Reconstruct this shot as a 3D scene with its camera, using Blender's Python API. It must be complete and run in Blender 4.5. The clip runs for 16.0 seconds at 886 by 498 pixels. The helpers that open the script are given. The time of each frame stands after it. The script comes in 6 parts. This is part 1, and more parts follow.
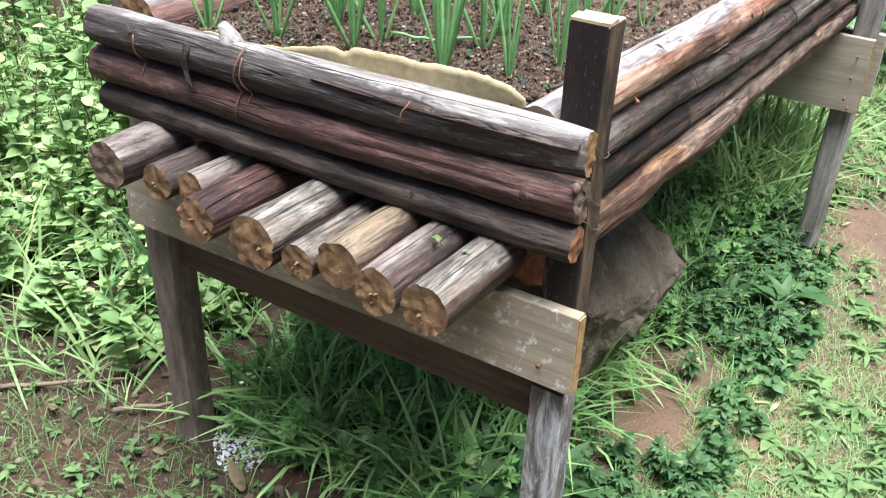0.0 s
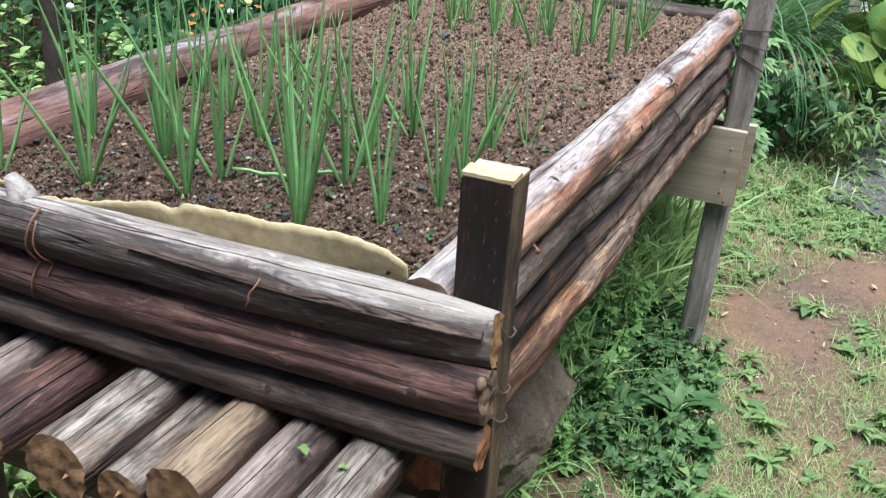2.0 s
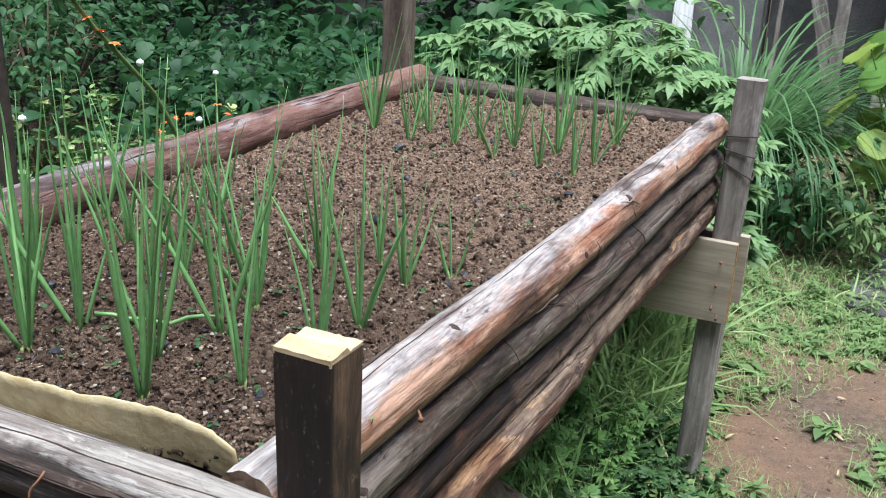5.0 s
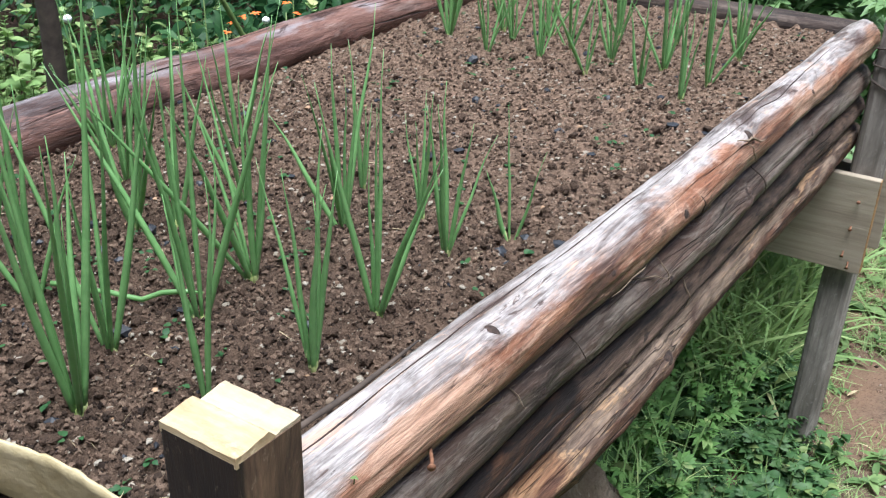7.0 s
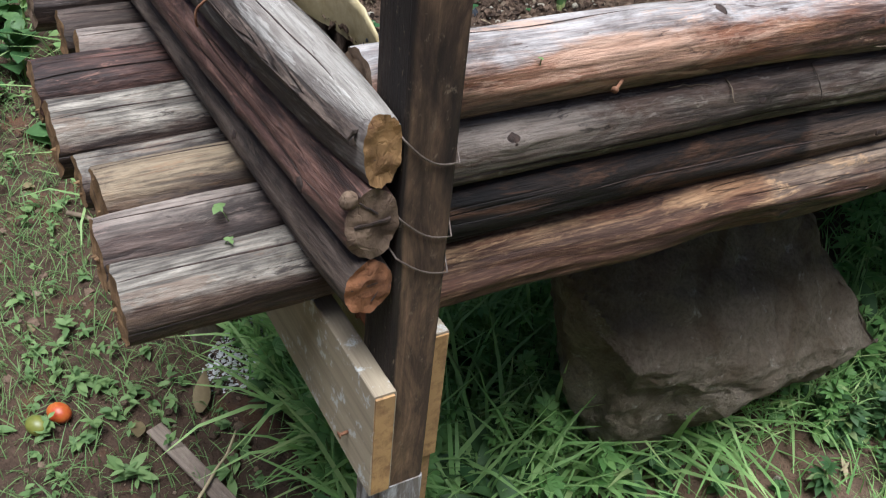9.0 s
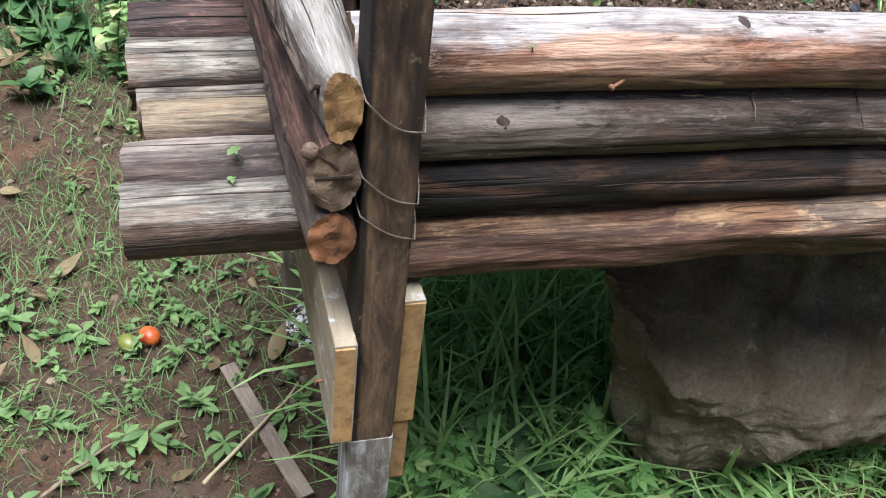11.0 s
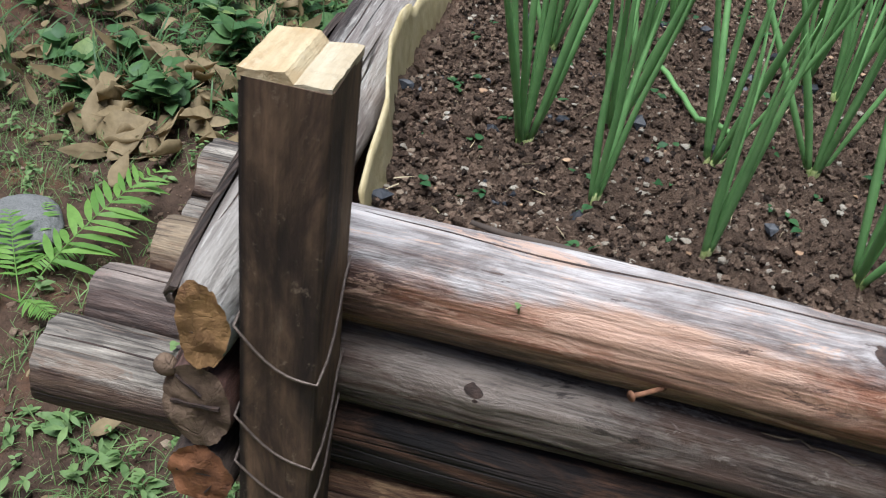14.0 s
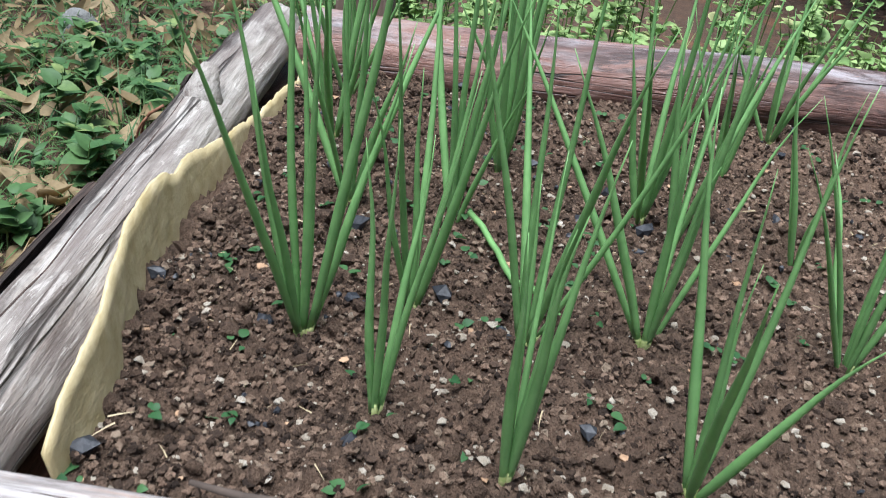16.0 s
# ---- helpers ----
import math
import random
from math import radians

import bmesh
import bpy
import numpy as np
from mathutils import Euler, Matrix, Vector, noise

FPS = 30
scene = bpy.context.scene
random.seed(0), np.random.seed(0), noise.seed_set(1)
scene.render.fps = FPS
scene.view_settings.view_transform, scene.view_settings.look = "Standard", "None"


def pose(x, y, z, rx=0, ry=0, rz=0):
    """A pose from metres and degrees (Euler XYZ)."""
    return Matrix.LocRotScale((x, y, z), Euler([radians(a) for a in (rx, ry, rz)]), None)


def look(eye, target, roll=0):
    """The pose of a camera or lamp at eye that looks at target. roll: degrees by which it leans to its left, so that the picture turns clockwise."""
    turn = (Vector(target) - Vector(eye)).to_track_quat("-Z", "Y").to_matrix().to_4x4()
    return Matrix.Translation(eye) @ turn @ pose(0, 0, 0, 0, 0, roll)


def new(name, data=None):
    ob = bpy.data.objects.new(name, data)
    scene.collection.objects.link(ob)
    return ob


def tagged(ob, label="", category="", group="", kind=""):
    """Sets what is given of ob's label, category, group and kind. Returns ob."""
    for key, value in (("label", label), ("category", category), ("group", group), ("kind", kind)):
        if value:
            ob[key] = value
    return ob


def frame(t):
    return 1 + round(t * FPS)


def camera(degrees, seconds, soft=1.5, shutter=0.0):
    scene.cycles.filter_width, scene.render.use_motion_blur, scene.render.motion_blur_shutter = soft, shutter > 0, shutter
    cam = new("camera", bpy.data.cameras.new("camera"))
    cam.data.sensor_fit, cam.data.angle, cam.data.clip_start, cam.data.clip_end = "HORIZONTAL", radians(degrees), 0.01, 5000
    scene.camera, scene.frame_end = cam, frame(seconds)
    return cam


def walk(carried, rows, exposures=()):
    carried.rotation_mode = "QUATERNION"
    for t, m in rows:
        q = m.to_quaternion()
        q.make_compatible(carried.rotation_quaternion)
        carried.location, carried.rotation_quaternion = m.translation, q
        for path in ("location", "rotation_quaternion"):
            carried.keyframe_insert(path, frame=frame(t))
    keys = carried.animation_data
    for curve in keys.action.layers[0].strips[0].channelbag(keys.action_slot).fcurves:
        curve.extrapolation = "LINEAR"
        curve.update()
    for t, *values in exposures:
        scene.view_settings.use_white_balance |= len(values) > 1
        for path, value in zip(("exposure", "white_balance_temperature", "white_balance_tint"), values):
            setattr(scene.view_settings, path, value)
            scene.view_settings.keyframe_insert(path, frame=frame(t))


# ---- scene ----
cam = camera(50.5, 16.0, 1.05, 0.2)
PATH = [
    (0, (0.518, -1.13, 1.596), (-0.417, 0.336, 0.607), 2.4),
    (0.5, (0.464, -1.069, 1.6), (-0.433, 0.458, 0.67), 3.4),
    (1, (0.369, -0.958, 1.586), (-0.451, 0.622, 0.676), 4.0),
    (1.5, (0.32, -0.897, 1.583), (-0.415, 0.709, 0.644), 3.5),
    (2, (0.329, -0.853, 1.597), (-0.38, 0.813, 0.746), 3.5),
    (2.5, (0.368, -0.806, 1.616), (-0.326, 0.92, 0.881), 4.6),
    (3, (0.398, -0.774, 1.622), (-0.278, 0.997, 0.983), 4.4),
    (3.5, (0.419, -0.764, 1.621), (-0.247, 1.029, 1.035), 3.9),
    (4, (0.44, -0.735, 1.616), (-0.26, 1.034, 0.999), 3.0),
    (6.5, (0.354, -0.305, 1.585), (-0.595, 1.262, 0.782), 1.9),
    (7, (0.338, -0.257, 1.571), (-0.639, 1.244, 0.68), 1.2),
    (7.5, (0.394, -0.213, 1.55), (-0.818, 1.04, 0.568), 2.8),
    (8, (0.495, -0.191, 1.528), (-0.951, 0.721, 0.49), 4.5),
    (8.5, (0.573, -0.206, 1.5), (-0.876, 0.644, 0.414), 5.7),
    (9, (0.618, -0.301, 1.471), (-0.737, 0.537, 0.263), 6.1),
    (11.5, (0.738, -0.095, 1.483), (-0.789, 0.298, 0.252), 7.0),
    (12, (0.664, -0.073, 1.464), (-0.88, 0.239, 0.232), 6.8),
    (12.5, (0.55, -0.025, 1.451), (-1.043, 0.233, 0.27), 9.1),
    (13, (0.475, 0.018, 1.448), (-1.134, 0.118, 0.264), 6.6),
    (13.5, (0.446, 0.069, 1.452), (-1.155, 0.033, 0.255), 6.8),
    (14, (0.449, 0.183, 1.465), (-1.167, -0.021, 0.304), 8.6),
    (14.5, (0.457, 0.264, 1.478), (-1.184, -0.043, 0.376), 7.9),
    (15, (0.421, 0.304, 1.481), (-1.232, 0.015, 0.393), 6.0),
    (15.5, (0.339, 0.282, 1.479), (-1.362, 0.153, 0.435), 7.4),
    (16, (0.267, 0.267, 1.481), (-1.462, 0.197, 0.478), 7.2),
]
EXPOSURES = [(t, e, 5650, 9) for t, e in ((0, 1.42), (1.5, 1.15), (3.5, 0.76), (6.5, 0.98), (7.5, 0.75), (8.5, 0.45), (9, 0.65), (11.5, 1.05), (12, 1.05), (12.5, 0.95), (13, 0.55), (13.5, 0.35), (14, 0.5), (14.5, 0.78), (15, 0.82), (15.5, 0.9), (16, 0.88))]
walk(cam, [(t, look(eye, target, roll)) for t, eye, target, roll in PATH], EXPOSURES)

# ---------------------------------------------------------------- light
world = bpy.data.worlds.new("sky")
scene.world = world
world.use_nodes = True
wn = world.node_tree
sky = wn.nodes.new("ShaderNodeTexSky")
sky.sky_type = "NISHITA"
sky.sun_disc = False
sky.sun_elevation, sky.sun_rotation = radians(78), radians(122)
sky.air_density, sky.dust_density = 1.0, 3.0
wn.links.new(sky.outputs[0], wn.nodes["Background"].inputs[0])
wn.nodes["Background"].inputs[1].default_value = 0.05
sun = new("sun", bpy.data.lights.new("sun", "SUN"))
sun.data.energy, sun.data.angle, sun.data.color = 5.7, radians(42), (1.0, 0.97, 0.93)
sun.matrix_world = look((1.25, -0.8, 7.0), (0, 0, 0))


# ---------------------------------------------------------------- materials
class Nodes:
    """A material with short ways to add nodes."""

    def __init__(self, name, rough=0.8, spec=0.3):
        self.mat = bpy.data.materials.new(name)
        self.mat.use_nodes = True
        self.t = self.mat.node_tree
        self.b = self.t.nodes["Principled BSDF"]
        self.b.inputs["Roughness"].default_value = rough
        self.b.inputs["Specular IOR Level"].default_value = spec
        tc = self.t.nodes.new("ShaderNodeTexCoord")
        info = self.t.nodes.new("ShaderNodeObjectInfo")
        add = self.t.nodes.new("ShaderNodeVectorMath")
        add.operation = "MULTIPLY_ADD"
        self.t.links.new(info.outputs["Random"], add.inputs[0])
        add.inputs[1].default_value = (37.0, 0.0, 0.0)
        self.t.links.new(tc.outputs["Object"], add.inputs[2])
        self.co, self.rand, self.raw = add.outputs[0], info.outputs["Random"], tc.outputs["Object"]

    def put(self, a, b):
        self.t.links.new(a, b)

    def map(self, scale, src=None):
        m = self.t.nodes.new("ShaderNodeMapping")
        m.inputs["Scale"].default_value = scale
        self.put(src or self.co, m.inputs["Vector"])
        return m.outputs[0]

    def noise(self, scale, detail=4, rough=0.6, src=None, distort=0.0):
        n = self.t.nodes.new("ShaderNodeTexNoise")
        sc = scale if isinstance(scale, tuple) else (scale,) * 3
        n.inputs["Scale"].default_value = 1.0
        n.inputs["Detail"].default_value = detail
        n.inputs["Roughness"].default_value = rough
        n.inputs["Distortion"].default_value = distort
        self.put(self.map(sc, src), n.inputs["Vector"])
        return n.outputs[0]

    def ramp(self, fac, *stops):
        r = self.t.nodes.new("ShaderNodeValToRGB")
        e = r.color_ramp.elements
        while len(e) < len(stops):
            e.new(0.5)
        for el, (p, c) in zip(e, stops):
            el.position = p
            el.color = (*c, 1) if isinstance(c, tuple) else (c, c, c, 1)
        self.put(fac, r.inputs[0])
        return r.outputs[0]

    def mix(self, fac, a, b, kind="MIX"):
        m = self.t.nodes.new("ShaderNodeMix")
        m.data_type, m.blend_type = "RGBA", kind
        for v, i in ((fac, 0), (a, 6), (b, 7)):
            if isinstance(v, (int, float)):
                m.inputs[i].default_value = v
            elif isinstance(v, tuple):
                m.inputs[i].default_value = (*v, 1)
            else:
                self.put(v, m.inputs[i])
        return m.outputs[2]

    def math(self, op, a, b=0.5):
        m = self.t.nodes.new("ShaderNodeMath")
        m.operation = op
        for v, i in ((a, 0), (b, 1)):
            if isinstance(v, (int, float)):
                m.inputs[i].default_value = v
            else:
                self.put(v, m.inputs[i])
        return m.outputs[0]

    def bump(self, h, strength=0.5, dist=0.004):
        b = self.t.nodes.new("ShaderNodeBump")
        b.inputs["Strength"].default_value, b.inputs["Distance"].default_value = strength, dist
        self.put(h, b.inputs["Height"])
        self.put(b.outputs[0], self.b.inputs["Normal"])
        return self

    def color(self, c):
        if isinstance(c, tuple):
            self.b.inputs["Base Color"].default_value = (*c, 1)
        else:
            self.put(c, self.b.inputs["Base Color"])
        return self


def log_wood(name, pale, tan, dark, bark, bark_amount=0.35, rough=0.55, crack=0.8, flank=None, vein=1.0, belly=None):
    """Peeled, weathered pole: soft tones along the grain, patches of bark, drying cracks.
    flank: a strip of another tone along one side, wear plus painted light and shade: weights of the local y and z,
    offset, colour, slope."""
    n = Nodes(name, rough, 0.28)
    streak = n.noise((2.2, 26, 26), 7, 0.68, distort=0.5)
    broad = n.noise((2.6, 13, 13), 6, 0.65, distort=0.6)
    fine = n.noise((14, 330, 330), 5, 0.7)
    blot = n.noise((11, 24, 24), 7, 0.72, distort=0.4)
    base = n.mix(n.ramp(broad, (0.36, 0.0), (0.64, 1.0)), pale, tan)
    patch = n.noise((4.2, 19, 19), 8, 0.72, distort=0.9)
    base = n.mix(n.ramp(patch, (0.56 - bark_amount * 0.3, 0.0), (0.66 - bark_amount * 0.3, 0.9)), base, bark)
    # flank: pale tops and dark fronts hold painted light and shade besides wear
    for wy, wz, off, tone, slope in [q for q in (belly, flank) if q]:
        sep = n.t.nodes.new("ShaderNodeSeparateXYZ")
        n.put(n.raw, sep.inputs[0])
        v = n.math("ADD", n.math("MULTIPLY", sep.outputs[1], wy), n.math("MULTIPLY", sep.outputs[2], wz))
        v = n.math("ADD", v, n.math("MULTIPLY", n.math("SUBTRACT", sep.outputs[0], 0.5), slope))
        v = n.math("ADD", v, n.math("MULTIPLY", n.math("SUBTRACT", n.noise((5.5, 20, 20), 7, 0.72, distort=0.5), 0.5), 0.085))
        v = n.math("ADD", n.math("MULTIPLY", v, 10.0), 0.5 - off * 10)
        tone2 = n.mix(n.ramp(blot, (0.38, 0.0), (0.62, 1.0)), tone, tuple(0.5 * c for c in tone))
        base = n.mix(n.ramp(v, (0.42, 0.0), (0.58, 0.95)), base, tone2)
    base = n.mix(n.ramp(streak, (0.36, 0.95 * vein), (0.515, 0.0)), base, dark)
    base = n.mix(n.ramp(blot, (0.56, 0.0), (0.72, 0.6)), base, dark)
    stain = n.noise((3.4, 12, 12), 7, 0.7, distort=0.7)
    base = n.mix(n.ramp(stain, (0.525, 0.0), (0.62, 0.85)), base, tuple(0.8 * v for v in dark))
    speck = n.noise((40, 95, 95), 5, 0.7)
    base = n.mix(n.ramp(speck, (0.58, 0.0), (0.74, 0.35)), base, tuple(min(0.75, 1.3 * v) for v in pale))
    base = n.mix(n.ramp(speck, (0.28, 0.45 * vein), (0.42, 0.0)), base, dark)
    flake = n.noise((9, 42, 42), 8, 0.75, distort=0.6)
    base = n.mix(n.ramp(flake, (0.585, 0.0), (0.605, 0.55)), base, tuple(min(0.7, 1.25 * v) for v in pale))
    base = n.mix(n.ramp(flake, (0.375, 0.8), (0.40, 0.0)), base, tuple(0.8 * v for v in dark))
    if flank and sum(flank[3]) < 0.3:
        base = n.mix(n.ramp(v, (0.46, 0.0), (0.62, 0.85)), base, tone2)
    gate = n.ramp(n.noise((2.0, 9, 9), 2, 0.5), (0.48, 0.0), (0.56, 1.0))
    line = n.math("MULTIPLY", n.ramp(n.noise((0.9, 24, 24), 3, 0.5), (0.489, 0.0), (0.497, crack), (0.504, crack), (0.512, 0.0)), gate)
    base = n.mix(line, base, (0.012, 0.009, 0.007))
    base = n.mix(n.ramp(fine, (0.34, 0.55 * vein), (0.52, 0.0)), base, tuple(0.6 * v for v in dark))
    base = n.mix(n.ramp(fine, (0.54, 0.0), (0.70, 0.35)), base, tuple(min(0.7, 1.2 * v) for v in pale))
    n.color(base)
    h = n.math("ADD", n.math("MULTIPLY", streak, 0.8), n.math("MULTIPLY", fine, 0.4))
    h = n.math("ADD", h, n.math("ADD", n.math("MULTIPLY", patch, 0.8), n.math("MULTIPLY", flake, 0.6)))
    h = n.math("SUBTRACT", h, n.math("MULTIPLY", line, 1.0))
    n.put(n.ramp(patch, (0.4, rough - 0.1), (0.7, rough + 0.25)), n.b.inputs["Roughness"])
    return n.bump(h, 0.75, 0.006).mat


def end_wood(name, light, dark):
    """Sawn end: faint rings round the pith, blotches of damp and dirt."""
    n = Nodes(name, 0.8, 0.2)
    w = n.t.nodes.new("ShaderNodeTexWave")
    w.wave_type, w.rings_direction = "RINGS", "X"
    w.inputs["Scale"].default_value = 75.0
    w.inputs["Distortion"].default_value = 5.0
    w.inputs["Detail"].default_value = 4.0
    n.put(n.raw, w.inputs["Vector"])
    stain = n.noise(45.0, 7, 0.75)
    big = n.noise(18.0, 4, 0.6)
    c = n.mix(n.ramp(big, (0.4, 0.0), (0.6, 1.0)), light, tuple(0.55 * v for v in light))
    c = n.mix(n.math("MULTIPLY", w.outputs[1], 0.05), c, tuple(0.5 * v for v in light))
    c = n.mix(n.ramp(stain, (0.48, 0.0), (0.66, 0.92)), c, dark)
    crack = n.ramp(n.noise((1, 24, 16), 2, 0.5, distort=1.0), (0.492, 0.0), (0.498, 0.14), (0.502, 0.14), (0.508, 0.0))
    c = n.mix(crack, c, (0.015, 0.009, 0.006))
    return n.color(c).bump(n.math("SUBTRACT", n.math("ADD", stain, n.math("MULTIPLY", w.outputs[1], 0.03)), crack), 0.8, 0.005).mat


def post_wood(name, a, b, black, pale, pale_amount=0.0, rough=0.75, front_shade=None):
    """Old sawn post: mottled stains over a faint grain along the local x axis."""
    n = Nodes(name, rough, 0.25)
    mott = n.noise((7, 24, 24), 8, 0.72, distort=0.6)
    big = n.noise((2.6, 11, 11), 5, 0.65)
    grain = n.noise((6, 150, 150), 5, 0.65, distort=0.2)
    speck = n.noise((60, 110, 110), 5, 0.75)
    c = n.mix(n.ramp(mott, (0.40, 0.0), (0.60, 1.0)), a, b)
    c = n.mix(n.ramp(big, (0.48, 0.0), (0.66, 0.85)), c, black)
    # blackens the front face: dark stain with its shade painted in
    if front_shade is not None:
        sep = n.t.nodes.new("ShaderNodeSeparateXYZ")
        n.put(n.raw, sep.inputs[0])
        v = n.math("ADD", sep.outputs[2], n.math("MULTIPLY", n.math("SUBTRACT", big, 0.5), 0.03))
        c = n.mix(n.ramp(n.math("ADD", n.math("MULTIPLY", v, 10.0), 0.5), (0.5 + front_shade * 10, 0.92), (0.54 + front_shade * 10, 0.0)), c, black)
    c = n.mix(n.ramp(mott, (0.62 - pale_amount, 0.0), (0.74 - pale_amount, 0.6)), c, pale)
    c = n.mix(n.ramp(grain, (0.30, 0.5), (0.55, 0.0)), c, black)
    c = n.mix(n.ramp(speck, (0.60, 0.0), (0.70, 0.5)), c, pale)
    return n.color(c).bump(n.math("ADD", n.math("ADD", grain, mott), n.math("MULTIPLY", speck, 0.5)), 0.6, 0.003).mat


def sawn_wood(name, a, b, dark, rough=0.7, speck=None):
    """Sawn timber with the grain along the local x axis."""
    n = Nodes(name, rough, 0.2)
    grain = n.noise((2.5, 70, 70), 6, 0.65, distort=0.3)
    broad = n.noise((2.0, 7, 7), 4)
    c = n.mix(n.ramp(broad, (0.35, 0.0), (0.65, 1.0)), a, b)
    c = n.mix(n.ramp(grain, (0.32, 0.85), (0.55, 0.0)), c, dark)
    stain = n.noise((5, 22, 22), 6, 0.7)
    c = n.mix(n.ramp(stain, (0.5, 0.0), (0.68, 0.6)), c, dark)
    if speck:
        s = n.noise(38.0, 7, 0.75)
        c = n.mix(n.ramp(s, (0.57, 0.0), (0.64, 0.8)), c, speck)
    return n.color(c).bump(grain, 0.4, 0.003).mat


def leaf_mat(name, a, b, rough=0.45, tip=None, spec=0.25):
    """Leaf: colour varied leaf by leaf, fine veins in relief, light shining through."""
    a, b = ((v[0], v[1], v[2] * 1.15) for v in (a, b))
    n = Nodes(name, rough + 0.1, spec)
    geo = n.t.nodes.new("ShaderNodeNewGeometry")
    isl = geo.outputs["Random Per Island"]
    c = n.mix(isl, a, b)
    if tip:
        c = n.mix(n.ramp(isl, (0.92, 0.0), (0.95, 1.0)), c, tip)
    blot = n.noise(60.0, 4)
    c = n.mix(n.ramp(blot, (0.35, 0.35), (0.65, 0.0)), c, tuple(0.55 * v for v in a))
    n.color(c)
    tr = n.t.nodes.new("ShaderNodeBsdfTranslucent")
    n.put(n.mix(0.5, c, tuple(min(1, v * 1.8) for v in b), "MIX"), tr.inputs[0])
    ms = n.t.nodes.new("ShaderNodeMixShader")
    ms.inputs[0].default_value = 0.3
    n.put(n.b.outputs[0], ms.inputs[1])
    n.put(tr.outputs[0], ms.inputs[2])
    n.put(ms.outputs[0], n.t.nodes["Material Output"].inputs[0])
    return n.bump(n.noise((120, 120, 120), 3), 0.25, 0.002).mat


def earth_mat(name, a, b, c3, pebble, bumpy=0.9, scale=1.0, damp=None, bed_side=None, dry=False):
    n = Nodes(name, 0.95, 0.15)
    big = n.noise(2.2 * scale, 5)
    mid = n.noise(38 * scale, 6, 0.7)
    fine = n.noise(210 * scale, 4, 0.7)
    c = n.mix(n.ramp(mid, (0.35, 0.0), (0.65, 1.0)), a, b)
    c = n.mix(n.ramp(big, (0.42, 0.0), (0.62, 1.0)), c, c3)
    c = n.mix(n.ramp(fine, (0.3, 0.7), (0.5, 0.0)), c, tuple(0.4 * v for v in a))
    c = n.mix(n.ramp(fine, (0.68, 0.0), (0.74, 0.8)), c, pebble)
    if bed_side:
        # damp dug earth on the garden side, trodden path on the other
        sep = n.t.nodes.new("ShaderNodeSeparateXYZ")
        n.put(n.raw, sep.inputs[0])
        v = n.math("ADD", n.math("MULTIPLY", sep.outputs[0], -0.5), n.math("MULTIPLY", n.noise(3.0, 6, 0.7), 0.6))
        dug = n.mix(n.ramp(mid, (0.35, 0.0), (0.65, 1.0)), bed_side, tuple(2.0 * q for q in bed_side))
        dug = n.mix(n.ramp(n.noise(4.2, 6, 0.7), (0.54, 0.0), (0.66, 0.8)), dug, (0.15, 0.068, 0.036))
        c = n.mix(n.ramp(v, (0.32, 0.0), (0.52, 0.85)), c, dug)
    if dry:
        # the far half of the bed has dried out paler
        sep = n.t.nodes.new("ShaderNodeSeparateXYZ")
        n.put(n.raw, sep.inputs[0])
        v = n.math("ADD", n.math("MULTIPLY", sep.outputs[1], 0.5), n.math("MULTIPLY", n.noise(3.0, 5, 0.65), 0.5))
        c = n.mix(n.ramp(v, (0.42, 0.0), (0.80, 0.75)), c, n.mix(n.ramp(mid, (0.35, 0.0), (0.65, 1.0)), tuple(2.2 * q for q in a), tuple(1.75 * q for q in b)))
    if damp:
        geo = n.t.nodes.new("ShaderNodeNewGeometry")
        c = n.mix(n.ramp(geo.outputs["Random Per Island"], (0.0, 0.95), (0.42, 0.5), (0.66, 0.0), (0.93, 0.08), (1.0, 0.9)), c, n.mix(n.ramp(geo.outputs["Random Per Island"], (0.5, 0.0), (0.51, 1.0)), (0.020, 0.014, 0.011), (0.38, 0.295, 0.21)))
    return n.color(c).bump(n.math("ADD", mid, n.math("MULTIPLY", fine, 0.7)), bumpy, 0.016).mat


def stone_mat(name, a, b, pale, scale=1.0, relief=0.7, depth=0.01):
    n = Nodes(name, 0.9, 0.25)
    big = n.noise(4.5 * scale, 6, 0.65, distort=0.5)
    fine = n.noise(70 * scale, 6, 0.75)
    c = n.mix(n.ramp(big, (0.38, 0.0), (0.62, 1.0)), a, b)
    c = n.mix(n.ramp(n.noise(9 * scale, 7, 0.75), (0.60, 0.0), (0.68, 0.8)), c, pale)
    c = n.mix(n.ramp(fine, (0.3, 0.6), (0.55, 0.0)), c, tuple(0.45 * v for v in a))
    return n.color(c).bump(n.math("ADD", big, fine), relief, depth).mat


def plain_mat(name, a, b, rough=0.6, scale=40.0, metal=0.0, bumpy=0.3):
    n = Nodes(name, rough, 0.4)
    n.b.inputs["Metallic"].default_value = metal
    f = n.noise(scale, 5, 0.65)
    return n.color(n.mix(n.ramp(f, (0.35, 0.0), (0.65, 1.0)), a, b)).bump(f, bumpy, 0.003).mat


